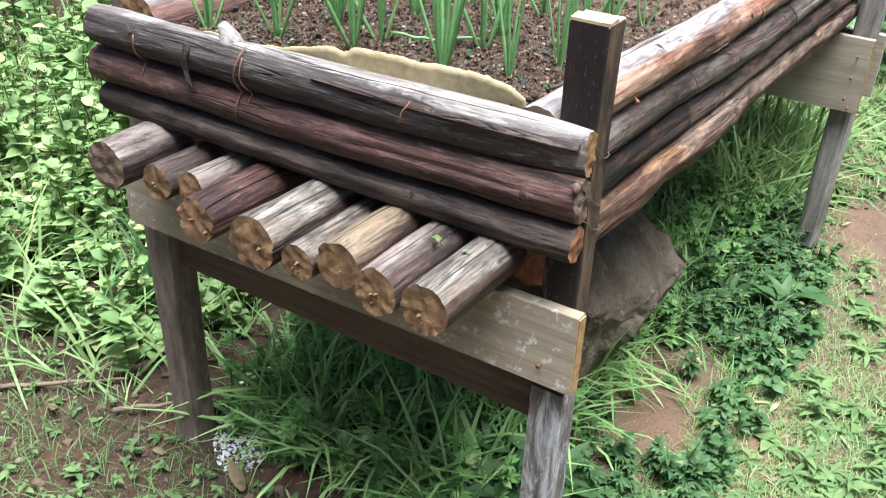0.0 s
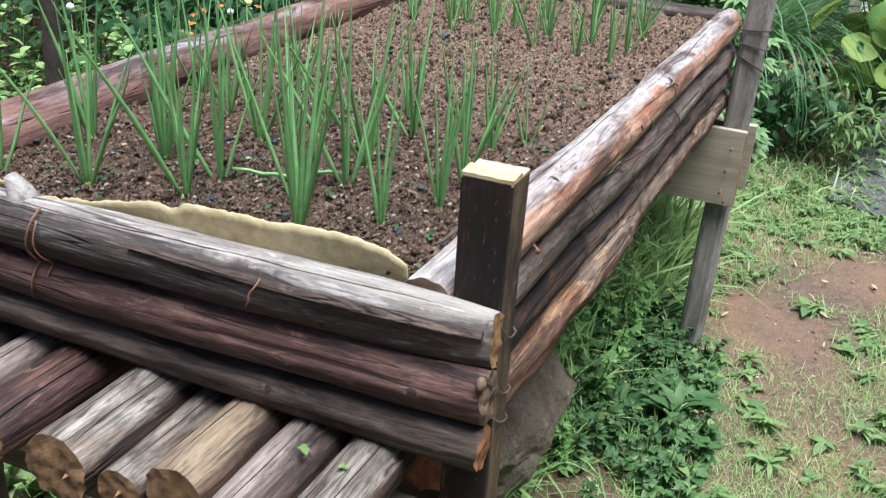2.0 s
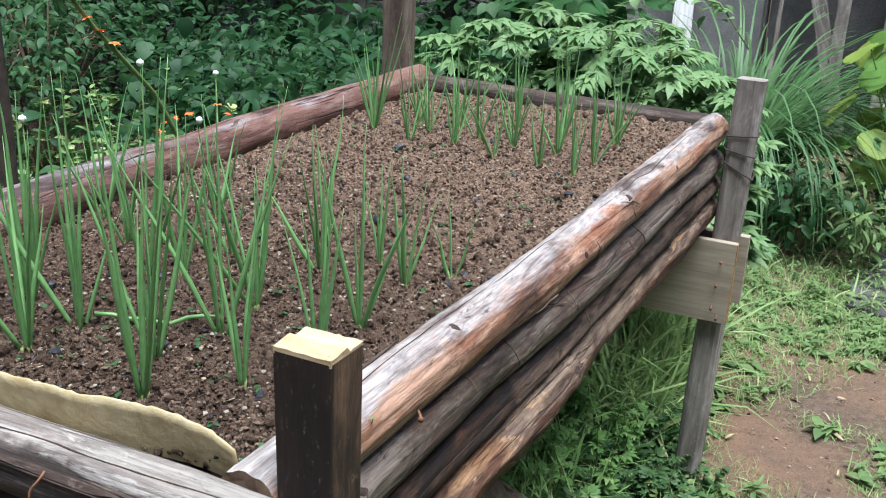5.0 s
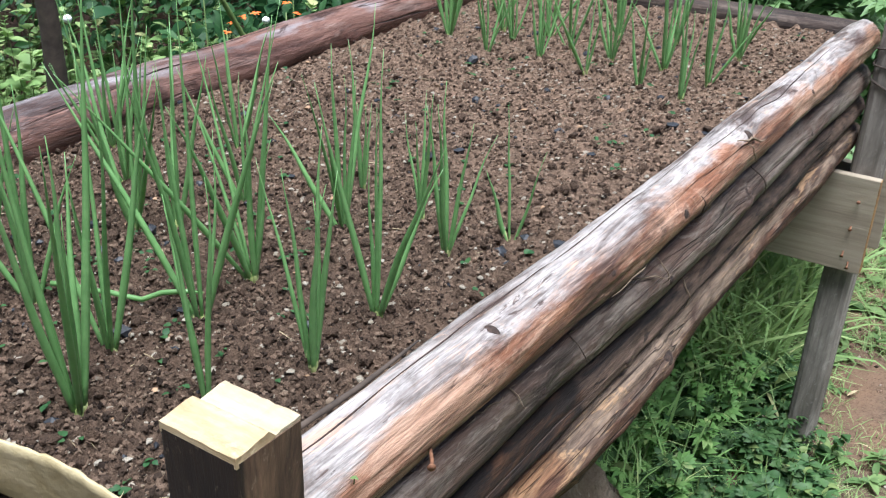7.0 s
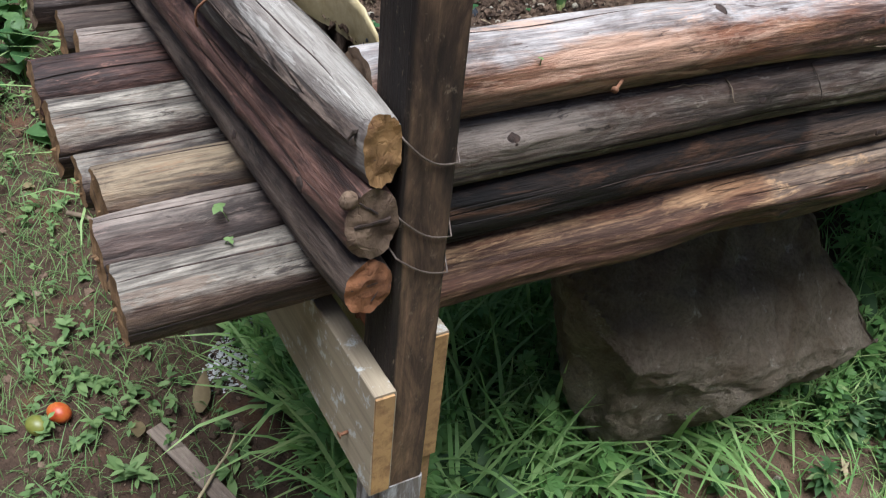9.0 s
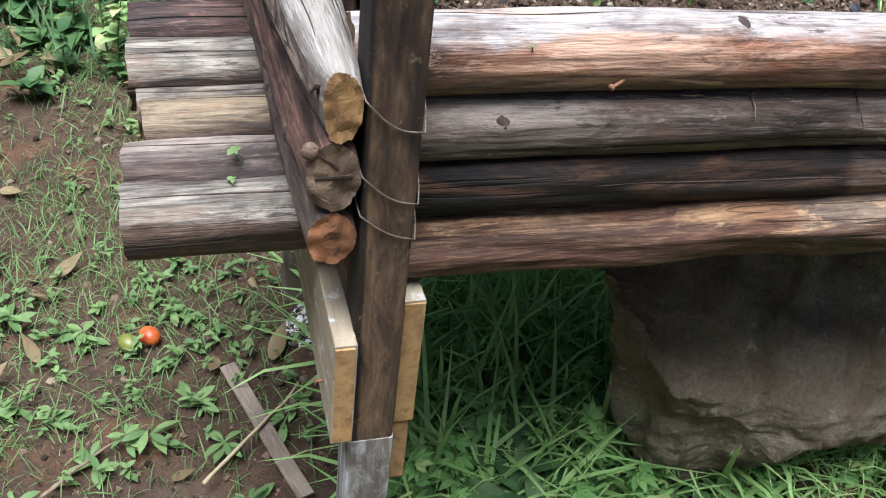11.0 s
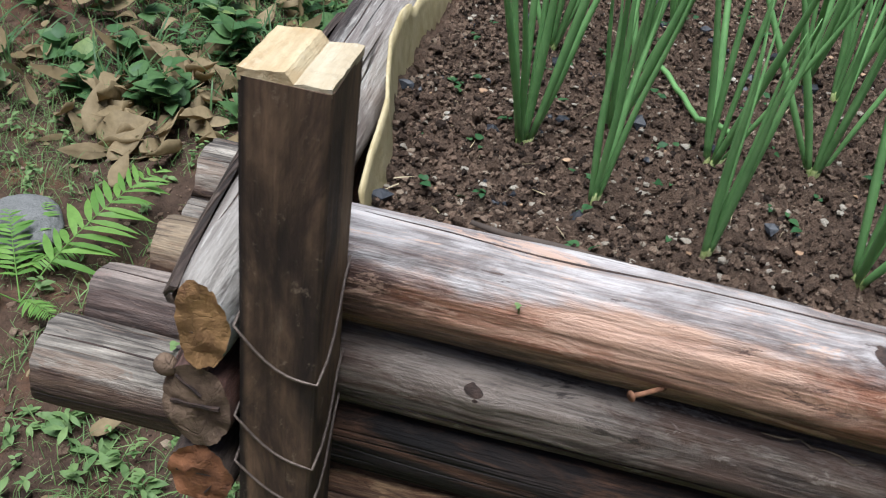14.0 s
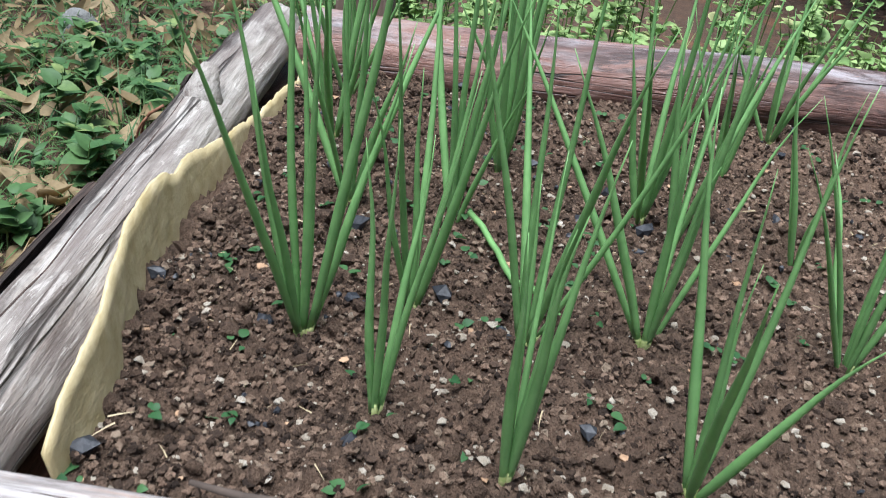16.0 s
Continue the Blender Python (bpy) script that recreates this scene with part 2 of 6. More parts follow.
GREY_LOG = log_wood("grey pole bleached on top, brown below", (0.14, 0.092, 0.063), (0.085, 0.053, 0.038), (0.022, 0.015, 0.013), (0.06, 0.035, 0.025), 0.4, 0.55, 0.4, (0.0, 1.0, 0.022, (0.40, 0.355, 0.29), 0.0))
SPLIT_LOG = log_wood("bleached pole, bark and shade painted on one side", (0.38, 0.355, 0.318), (0.25, 0.222, 0.19), (0.14, 0.112, 0.097), (0.24, 0.195, 0.16), 0.1, 0.55, 0.8, (-1.0, -0.5, 0.008, (0.040, 0.028, 0.023), -0.014))
TAN_LOG = log_wood("rusty peeled pole, bleaching and sky light painted on top", (0.44, 0.285, 0.20), (0.31, 0.148, 0.082), (0.06, 0.033, 0.026), (0.22, 0.088, 0.046), 0.28, 0.42, 0.6, (0.30, 1.0, 0.023, (0.51, 0.475, 0.45), 0.0), 1.0, (0.15, -1.0, 0.016, (0.25, 0.18, 0.10), 0.0))
OCHRE_LOG = log_wood("ochre pole, bleaching and sky light painted on top", (0.17, 0.098, 0.053), (0.115, 0.062, 0.034), (0.03, 0.018, 0.014), (0.07, 0.037, 0.023), 0.35, 0.55, 0.4, (0.0, 1.0, 0.023, (0.32, 0.243, 0.155), 0.0))
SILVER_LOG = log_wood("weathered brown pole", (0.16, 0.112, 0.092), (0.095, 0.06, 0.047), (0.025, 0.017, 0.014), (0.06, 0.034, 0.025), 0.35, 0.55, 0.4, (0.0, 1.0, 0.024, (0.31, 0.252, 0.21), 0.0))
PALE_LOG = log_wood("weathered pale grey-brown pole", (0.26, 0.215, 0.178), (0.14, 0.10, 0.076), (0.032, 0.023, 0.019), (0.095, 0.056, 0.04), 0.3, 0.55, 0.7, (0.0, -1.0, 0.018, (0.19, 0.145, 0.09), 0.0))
RUSSET_LOG = log_wood("russet barked pole", (0.195, 0.105, 0.079), (0.12, 0.061, 0.046), (0.022, 0.013, 0.011), (0.065, 0.032, 0.025), 0.4, 0.45)
RED_LOG = log_wood("reddish barked pole", (0.19, 0.098, 0.072), (0.115, 0.057, 0.044), (0.022, 0.013, 0.011), (0.06, 0.03, 0.024), 0.4, 0.48)
# grey top tone stands for sky sheen as well as bleaching
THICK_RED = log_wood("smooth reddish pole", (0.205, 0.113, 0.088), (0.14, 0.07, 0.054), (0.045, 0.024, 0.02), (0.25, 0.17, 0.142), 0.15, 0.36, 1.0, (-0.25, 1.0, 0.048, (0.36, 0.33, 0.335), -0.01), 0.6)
DARK_LOG = log_wood("dark barked pole", (0.125, 0.092, 0.07), (0.076, 0.053, 0.041), (0.020, 0.014, 0.011), (0.048, 0.031, 0.024), 0.42, 0.6)
BLACK_LOG = log_wood("charred dark pole", (0.020, 0.013, 0.010), (0.010, 0.007, 0.006), (0.004, 0.003, 0.003), (0.10, 0.05, 0.028), 0.17, 0.8, 0.8, None, 1.0, (0.0, 0.0, 0.08, (0.15, 0.098, 0.07), 1.0))
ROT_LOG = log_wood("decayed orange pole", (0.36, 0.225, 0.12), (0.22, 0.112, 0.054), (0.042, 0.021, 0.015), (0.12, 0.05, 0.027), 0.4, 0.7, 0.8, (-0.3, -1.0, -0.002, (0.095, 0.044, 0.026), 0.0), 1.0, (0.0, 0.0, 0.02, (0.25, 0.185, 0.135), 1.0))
END_TAN = end_wood("sawn tan end", (0.255, 0.15, 0.072), (0.08, 0.044, 0.026))
END_RED = end_wood("rotten red end", (0.30, 0.13, 0.06), (0.10, 0.045, 0.025))
END_GREY = end_wood("grey broken end", (0.20, 0.135, 0.088), (0.06, 0.037, 0.026))
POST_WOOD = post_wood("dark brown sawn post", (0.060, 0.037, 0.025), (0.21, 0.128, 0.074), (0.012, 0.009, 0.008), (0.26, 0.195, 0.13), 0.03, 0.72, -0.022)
POST_DIRTY = post_wood("grey post splashed with lime", (0.15, 0.125, 0.105), (0.21, 0.18, 0.155), (0.05, 0.04, 0.034), (0.66, 0.66, 0.66), 0.13, 0.85)
POST_GREY = post_wood("weathered grey post", (0.21, 0.185, 0.158), (0.31, 0.275, 0.24), (0.09, 0.075, 0.063), (0.50, 0.47, 0.43), 0.04, 0.85)
POST_OLD = post_wood("damp brown post", (0.15, 0.112, 0.084), (0.24, 0.19, 0.148), (0.06, 0.042, 0.033), (0.32, 0.275, 0.23), 0.0, 0.85)
POST_TOP = post_wood("fresh sawn post top", (0.36, 0.255, 0.13), (0.46, 0.37, 0.225), (0.28, 0.18, 0.09), (0.50, 0.43, 0.31))
POST_CREAM = post_wood("cream sawn post top", (0.38, 0.315, 0.205), (0.455, 0.39, 0.28), (0.29, 0.21, 0.115), (0.52, 0.47, 0.37))
END_GOLD = end_wood("golden brown split end", (0.38, 0.215, 0.088), (0.14, 0.07, 0.034))
BOARD_WOOD = sawn_wood("grey pine board", (0.40, 0.34, 0.25), (0.33, 0.28, 0.21), (0.24, 0.19, 0.14), 0.6)
BOARD_LIME = sawn_wood("pine board stained with lime", (0.36, 0.295, 0.205), (0.29, 0.235, 0.16), (0.19, 0.15, 0.105), 0.6, (0.52, 0.52, 0.50))
BOARD_BROWN = sawn_wood("damp brown board", (0.15, 0.098, 0.062), (0.11, 0.072, 0.047), (0.05, 0.034, 0.025), 0.7)
BOARD_END = sawn_wood("orange board end", (0.42, 0.25, 0.10), (0.33, 0.20, 0.09), (0.17, 0.09, 0.045))
KNOT = plain_mat("dark knot", (0.018, 0.012, 0.010), (0.06, 0.036, 0.026), 0.8, 160, 0.0, 0.8)
KNOT_GREY = plain_mat("grey knot heart", (0.05, 0.042, 0.037), (0.17, 0.15, 0.135), 0.7, 220, 0.0, 0.9)
RUST = plain_mat("rusty iron", (0.13, 0.058, 0.032), (0.24, 0.115, 0.06), 0.7, 200, 0.2)
WIRE = plain_mat("rusty binding wire", (0.10, 0.075, 0.06), (0.17, 0.13, 0.105), 0.5, 300, 0.4)
SOIL = earth_mat("dark garden soil", (0.050, 0.033, 0.023), (0.27, 0.182, 0.125), (0.19, 0.124, 0.085), (0.56, 0.47, 0.35), 1.0, 2.4, None, None, True)
LUMP = earth_mat("damp clods", (0.075, 0.049, 0.035), (0.22, 0.147, 0.101), (0.15, 0.098, 0.067), (0.38, 0.30, 0.21), 1.0, 3.0)
CLOD = earth_mat("soil crumbs", (0.095, 0.062, 0.043), (0.33, 0.222, 0.154), (0.23, 0.151, 0.105), (0.52, 0.43, 0.33), 0.8, 3.0, True, None, True)
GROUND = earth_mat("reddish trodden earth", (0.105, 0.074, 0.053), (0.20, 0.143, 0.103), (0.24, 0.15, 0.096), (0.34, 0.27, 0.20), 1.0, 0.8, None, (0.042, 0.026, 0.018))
ROCK = stone_mat("brown grey boulder", (0.165, 0.12, 0.076), (0.30, 0.24, 0.175), (0.56, 0.51, 0.42), 1.8, 0.9, 0.02)
STONE = stone_mat("pale grey stone", (0.13, 0.13, 0.122), (0.20, 0.198, 0.188), (0.32, 0.315, 0.30), 2.5)
CONCRETE = stone_mat("worn concrete", (0.105, 0.103, 0.096), (0.175, 0.17, 0.16), (0.30, 0.295, 0.28), 2.2, 1.0, 0.02)
BLOCK = stone_mat("cement block", (0.30, 0.285, 0.265), (0.39, 0.37, 0.345), (0.45, 0.43, 0.40), 1.5)
MORTAR = stone_mat("rough mortar", (0.23, 0.215, 0.20), (0.29, 0.275, 0.26), (0.33, 0.32, 0.30), 3.0)
LINER = plain_mat("stiff yellowish liner", (0.33, 0.26, 0.125), (0.46, 0.38, 0.22), 0.6, 45, 0.0, 0.7)
ONION = leaf_mat("spring onion leaf", (0.135, 0.305, 0.088), (0.27, 0.46, 0.15), 0.22, None, 0.5)
ONION_BASE = plain_mat("pale onion base", (0.26, 0.34, 0.10), (0.42, 0.44, 0.20), 0.5, 120)
GRASS = leaf_mat("grass blades", (0.165, 0.265, 0.08), (0.32, 0.41, 0.14), 0.5, (0.52, 0.47, 0.27))
LUSH = leaf_mat("lush weed leaves", (0.046, 0.108, 0.032), (0.105, 0.18, 0.055), 0.42, (0.20, 0.26, 0.09))
# lighter copies of LUSH; light reaching under the bed is put into the colour
LIT_WEED = leaf_mat("weed leaves lightened for light under the bed", (0.13, 0.27, 0.065), (0.24, 0.39, 0.105), 0.42, (0.36, 0.45, 0.17))
LIT_GRASS = leaf_mat("grass lightened for light under the bed", (0.23, 0.40, 0.11), (0.39, 0.55, 0.18), 0.42, (0.48, 0.56, 0.24))
LOW = leaf_mat("low rosette leaves", (0.095, 0.165, 0.05), (0.19, 0.275, 0.085), 0.5)
WEED = leaf_mat("light green weed leaves", (0.175, 0.285, 0.085), (0.33, 0.435, 0.15), 0.45, (0.48, 0.48, 0.23))
DEEP = leaf_mat("deep green shrub leaves", (0.016, 0.056, 0.018), (0.042, 0.105, 0.032), 0.45)
MID = leaf_mat("mid green shrub leaves", (0.026, 0.078, 0.024), (0.06, 0.135, 0.04), 0.45)
BRIGHT = leaf_mat("bright seedling leaves", (0.12, 0.22, 0.075), (0.22, 0.33, 0.12), 0.4)
YELLOWISH = leaf_mat("yellow green round leaves", (0.19, 0.29, 0.05), (0.32, 0.40, 0.07), 0.35)
ROUNDGREEN = leaf_mat("mid green round leaves", (0.12, 0.25, 0.05), (0.20, 0.34, 0.07), 0.35)
LEMON = leaf_mat("long strappy leaves", (0.06, 0.14, 0.042), (0.125, 0.225, 0.075), 0.38)
FERN = leaf_mat("fern fronds", (0.10, 0.205, 0.035), (0.17, 0.29, 0.055), 0.45)
DRY = leaf_mat("dry brown leaf", (0.16, 0.115, 0.048), (0.33, 0.255, 0.125), 0.6)
STRAW = plain_mat("dry straw", (0.30, 0.23, 0.13), (0.40, 0.33, 0.20), 0.7, 60)
STEM = plain_mat("green stem", (0.09, 0.15, 0.04), (0.14, 0.19, 0.06), 0.6, 60)
TRUNK = plain_mat("dark bark", (0.035, 0.026, 0.02), (0.075, 0.055, 0.042), 0.9, 25, 0.0, 0.8)
TWIG = plain_mat("brown twig", (0.13, 0.09, 0.06), (0.20, 0.15, 0.10), 0.8, 60)
FLOWER = plain_mat("orange flower", (0.75, 0.11, 0.02), (0.85, 0.2, 0.03), 0.5, 80)
PUFF = plain_mat("white seed head", (0.8, 0.8, 0.78), (0.7, 0.7, 0.68), 0.9, 200)
WHITE_PAINT = sawn_wood("flaking white paint", (0.82, 0.82, 0.81), (0.74, 0.74, 0.73), (0.55, 0.53, 0.50))
SHED_GREY = stone_mat("dark plywood sheet", (0.15, 0.147, 0.142), (0.21, 0.205, 0.20), (0.26, 0.255, 0.25), 0.8)
RENDER_GREY = stone_mat("grey cement render", (0.27, 0.27, 0.26), (0.35, 0.345, 0.335), (0.41, 0.405, 0.395), 0.8)


# ---------------------------------------------------------------- builders
def mesh_ob(name, verts, faces, mat, parent=None, smooth=False, label=""):
    me = bpy.data.meshes.new(name)
    me.from_pydata([tuple(v) for v in verts], [], [tuple(f) for f in faces])
    me.materials.append(mat)
    if smooth:
        me.polygons.foreach_set("use_smooth", [True] * len(me.polygons))
    ob = new(name, me)
    if parent:
        ob.parent = parent
    if label:
        tagged(ob, label)
    return ob


def part(name, bm, mat, parent=None, label="", smooth=False):
    me = bpy.data.meshes.new(name)
    bm.to_mesh(me)
    bm.free()
    me.materials.append(mat)
    if smooth:
        me.polygons.foreach_set("use_smooth", [True] * len(me.polygons))
    ob = new(name, me)
    if parent:
        ob.parent = parent
    if label:
        tagged(ob, label)
    return ob


def empty(name, at=(0, 0, 0), **tags):
    ob = new(name)
    ob.empty_display_size = 0.05
    ob.location = at
    return tagged(ob, **tags)


def along(p0, p1):
    """A frame whose x axis runs from p0 to p1, z as upright as can be."""
    p0, p1 = Vector(p0), Vector(p1)
    x = (p1 - p0).normalized()
    up = Vector((0, 0, 1)) if abs(x.z) < 0.9 else Vector((0, 1, 0))
    y = up.cross(x).normalized()
    z = x.cross(y)
    m = Matrix.Identity(4)
    m.col[0][:3], m.col[1][:3], m.col[2][:3], m.col[3][:3] = x, y, z, p0
    return m, (p1 - p0).length


def set_world(ob, m):
    """Place a part by its world pose under an unturned parent."""
    ob.matrix_basis = Matrix.Translation(-ob.parent.location) @ m if ob.parent else m


def tube(points, radii, seg=8, cap=True):
    """Vertices and faces of a round tube along points."""
    pts = [Vector(p) for p in points]
    V, F = [], []
    for i, p in enumerate(pts):
        d = (pts[min(i + 1, len(pts) - 1)] - pts[max(i - 1, 0)]).normalized()
        a = d.orthogonal().normalized() if i == 0 else (prev - d * prev.dot(d)).normalized()
        prev = a
        b = d.cross(a)
        for k in range(seg):
            w = 2 * math.pi * k / seg
            V.append(p + radii[i] * (math.cos(w) * a + math.sin(w) * b))
    for i in range(len(pts) - 1):
        for k in range(seg):
            k2 = (k + 1) % seg
            F.append((i * seg + k, i * seg + k2, (i + 1) * seg + k2, (i + 1) * seg + k))
    if cap:
        F.append(tuple(range(seg - 1, -1, -1)))
        F.append(tuple(range((len(pts) - 1) * seg, len(pts) * seg)))
    return V, F


def pole(name, p0, p1, r0, r1, mat, ends, seed, parent, bend=0.008, knots=(), label="", rough=0.035, ragged=0.004, squash=(1.0, 1.0), cracks=()):
    """A natural pole: wavering centre line and girth, knots, drying cracks and its two cut ends.
    cracks: side in degrees, start, end, depth, wander in degrees."""
    rng = random.Random(seed)
    m, length = along(p0, p1)
    seg, n = 64 if cracks or knots else 36, max(12, int(length / (0.009 if knots else 0.018)))
    off = Vector((rng.uniform(-50, 50), rng.uniform(-50, 50), rng.uniform(-50, 50)))
    V, F = [], []

    def crack_side(ca, cw, x):
        return math.radians(ca + cw * noise.noise(Vector((x * 3, 3, 0)) + off) + 0.35 * cw * noise.noise(Vector((x * 11, 3, 5)) + off))

    for i in range(n + 1):
        t = i / n
        x = t * length
        cy = bend * noise.noise(Vector((x * 1.6, 0, 0)) + off) * math.sin(math.pi * min(1, 0.15 + t)) * 2
        cz = bend * noise.noise(Vector((x * 1.6, 7, 0)) + off) * math.sin(math.pi * min(1, 0.15 + t)) * 2
        r = r0 + (r1 - r0) * t
        for k in range(seg):
            w = 2 * math.pi * k / seg
            c, s = math.cos(w), math.sin(w)
            q = r * (1 + rough * 2.2 * noise.noise(Vector((x * 5, 1.5 * c, 1.5 * s)) + off) + rough * 0.9 * noise.noise(Vector((x * 7, 6 * c, 6 * s)) + off) + rough * 0.5 * noise.noise(Vector((x * 14, 15 * c, 15 * s)) + off))
            for kx, kw, kr in knots:
                d2 = ((x - kx) / kr) ** 2 + ((math.remainder(w - math.radians(kw), 2 * math.pi)) * r / kr) ** 2
                if d2 < 9:
                    q += kr * (0.45 * math.exp(-d2 * 0.8) - 0.30 * math.exp(-d2 * 7))
            for ca, c0, c1, cd, cw in cracks:
                if c0 < x < c1:
                    d = abs(math.remainder(w - crack_side(ca, cw, x), 2 * math.pi)) * r
                    q -= cd * max(0.0, 1 - d / 0.0065) * min(1.0, (x - c0) * 12, (c1 - x) * 12)
            e = 0.0
            if i in (0, n):
                e = ragged * noise.noise(Vector((0, q * c * 60, q * s * 60)) + off)
                q *= 0.985
            V.append((x + e, cy + q * c * (1 + (squash[0] - 1) * t ** 7), cz + q * s * (1 + (squash[1] - 1) * t ** 7)))
    for i in range(n):
        for k in range(seg):
            k2 = (k + 1) % seg
            F.append((i * seg + k, (i + 1) * seg + k, (i + 1) * seg + k2, i * seg + k2))
    body = mesh_ob(name, V, F, mat, parent, True, label)
    set_world(body, m)
    for side in (0, 1):
        base = V[:seg] if side == 0 else V[-seg:]
        cx, cy, cz = (sum(v[j] for v in base) / seg for j in range(3))
        CV, CF, m0 = list(base), [], 0.0 if side == 0 else length
        for ring, f in ((1, 0.72), (2, 0.38)):
            for v in base:
                y, z = cy + (v[1] - cy) * f, cz + (v[2] - cz) * f
                CV.append((m0 + ragged * noise.noise(Vector((0, y * 60, z * 60)) + off), y, z))
            for k in range(seg):
                k2 = (k + 1) % seg
                q = ((ring - 1) * seg + k, (ring - 1) * seg + k2, ring * seg + k2, ring * seg + k)
                CF.append(q if side == 0 else q[::-1])
        CV.append((m0, cy, cz))
        for k in range(seg):
            q = (2 * seg + k, 2 * seg + (k + 1) % seg, 3 * seg)
            CF.append(q if side == 0 else q[::-1])
        mesh_ob("cut_end", CV, CF, ends, body)
    # dark strip laid in each groove for the shade inside the crack
    for ca, c0, c1, cd, cw in cracks:
        pts, rad, m = [], [], max(8, int((c1 - c0) / 0.02))
        for i in range(m + 1):
            x = c0 + (c1 - c0) * i / m
            row = V[min(n, round(x / length * n)) * seg:][:seg]
            w = crack_side(ca, cw, x) % (2 * math.pi)
            k = int(w / (2 * math.pi) * seg) % seg
            f = w / (2 * math.pi) * seg - int(w / (2 * math.pi) * seg)
            p, q = Vector(row[k]), Vector(row[(k + 1) % seg])
            pts.append(Vector((x, *p.lerp(q, f).yz)))
            rad.append(0.0003 + 0.0011 * math.sin(math.pi * i / m) ** 0.5 * (0.7 + 0.5 * noise.noise(Vector((x * 40, 0, 0)) + off)))
        mesh_ob("drying_crack", *tube(pts, rad, 6), KNOT, body, True, "dark drying crack along the grain")
    for kx, kw, kr in knots:
        w = math.radians(kw)
        at = Vector(V[min(n, round(kx / length * n)) * seg + round(kw / 360 * seg) % seg])
        bm = bmesh.new()
        bmesh.ops.create_icosphere(bm, subdivisions=3, radius=kr * 0.62)
        for v in bm.verts:
            v.co *= 1 + 0.25 * noise.noise(v.co / kr * 1.6 + off)
            v.co.x *= 1.1
            v.co.z *= 0.3
        turn = Vector((0, math.cos(w), math.sin(w))).to_track_quat("Z", "X").to_matrix().to_4x4()
        bm.transform(Matrix.Translation(at + Vector((0, math.cos(w), math.sin(w))) * kr * -0.05) @ turn)
        part("knot", bm, KNOT, body, "", True)
        if kr > 0.009:
            bm = bmesh.new()
            bmesh.ops.create_icosphere(bm, subdivisions=2, radius=kr * 0.3)
            for v in bm.verts:
                v.co *= 1 + 0.35 * noise.noise(v.co * 300 + off)
                v.co.z *= 0.45
            bm.transform(Matrix.Translation(at + Vector((0, math.cos(w), math.sin(w))) * kr * -0.02) @ turn)
            part("knot_heart", bm, KNOT_GREY, body, "", True)
    return body


def timber(name, p0, p1, wy, wz, mat, parent, seed=0, label="", bevel=0.003, warp=0.002, roll=0.0):
    """A sawn length of timber along p0-p1, section wy by wz, worn edges."""
    m, length = along(p0, p1)
    off = Vector((seed * 3.7, seed * 1.3, 0))
    n = max(4, int(length / 0.06))
    ring = []
    for sy, sz in ((-1, -1), (1, -1), (1, 1), (-1, 1)):
        for t in range(3):
            a = {(-1, -1): 180, (1, -1): 270, (1, 1): 0, (-1, 1): 90}[(sy, sz)] + t * 45
            ring.append((sy * (wy / 2 - bevel) + bevel * math.cos(radians(a)), sz * (wz / 2 - bevel) + bevel * math.sin(radians(a))))
    V, F, s = [], [], len(ring)
    for i in range(n + 1):
        x = length * i / n
        for y, z in ring:
            d = Vector((x * 3, y * 8, z * 8)) + off
            V.append((x, y + warp * noise.noise(d), z + warp * noise.noise(d + Vector((0, 0, 31)))))
    for i in range(n):
        for k in range(s):
            k2 = (k + 1) % s
            F.append((i * s + k, (i + 1) * s + k, (i + 1) * s + k2, i * s + k2))
    F.append(tuple(range(s)))
    F.append(tuple(range((n + 1) * s - 1, n * s - 1, -1)))
    ob = mesh_ob(name, V, F, mat, parent, False, label)
    set_world(ob, m @ pose(0, 0, 0, roll))
    return ob


def sheet(width, length, rows=4, fold=0.2, droop=0.3, shape=1.0, tip=0.0):
    """A leaf along +y: three columns, folded along its rib and drooping. Vertices (n,3) and quads."""
    V, F = [], []
    for i in range(rows + 1):
        t = i / rows
        w = 0.5 * width * max(tip if i == rows else 0.0, math.sin(math.pi * min(1.0, (0.06 + 0.94 * t)) ** shape))
        y, z = length * t * (1 - 0.25 * droop * t), -droop * length * t * t * 0.6
        V += [(-w, y, z + fold * w), (0, y, z), (w, y, z + fold * w)]
    for i in range(rows):
        a = 3 * i
        F += [(a, a + 1, a + 4, a + 3), (a + 1, a + 2, a + 5, a + 4)]
    return np.array(V), np.array(F)


def blade(width, length, rows=3, bend=0.8):
    """A grass blade that starts along +y and arcs over by bend radians: two columns."""
    V, F, y, z = [], [], 0.0, 0.0
    for i in range(rows + 1):
        t = i / rows
        w = 0.5 * width * (1 - t) ** 0.6 + 0.0002
        V += [(-w, y, z), (w, y, z)]
        a = bend * (t + 0.5 / rows) ** 1.3
        y, z = y + length / rows * math.cos(a), z - length / rows * math.sin(a)
    for i in range(rows):
        F.append((2 * i, 2 * i + 1, 2 * i + 3, 2 * i + 2))
    return np.array(V), np.array(F)


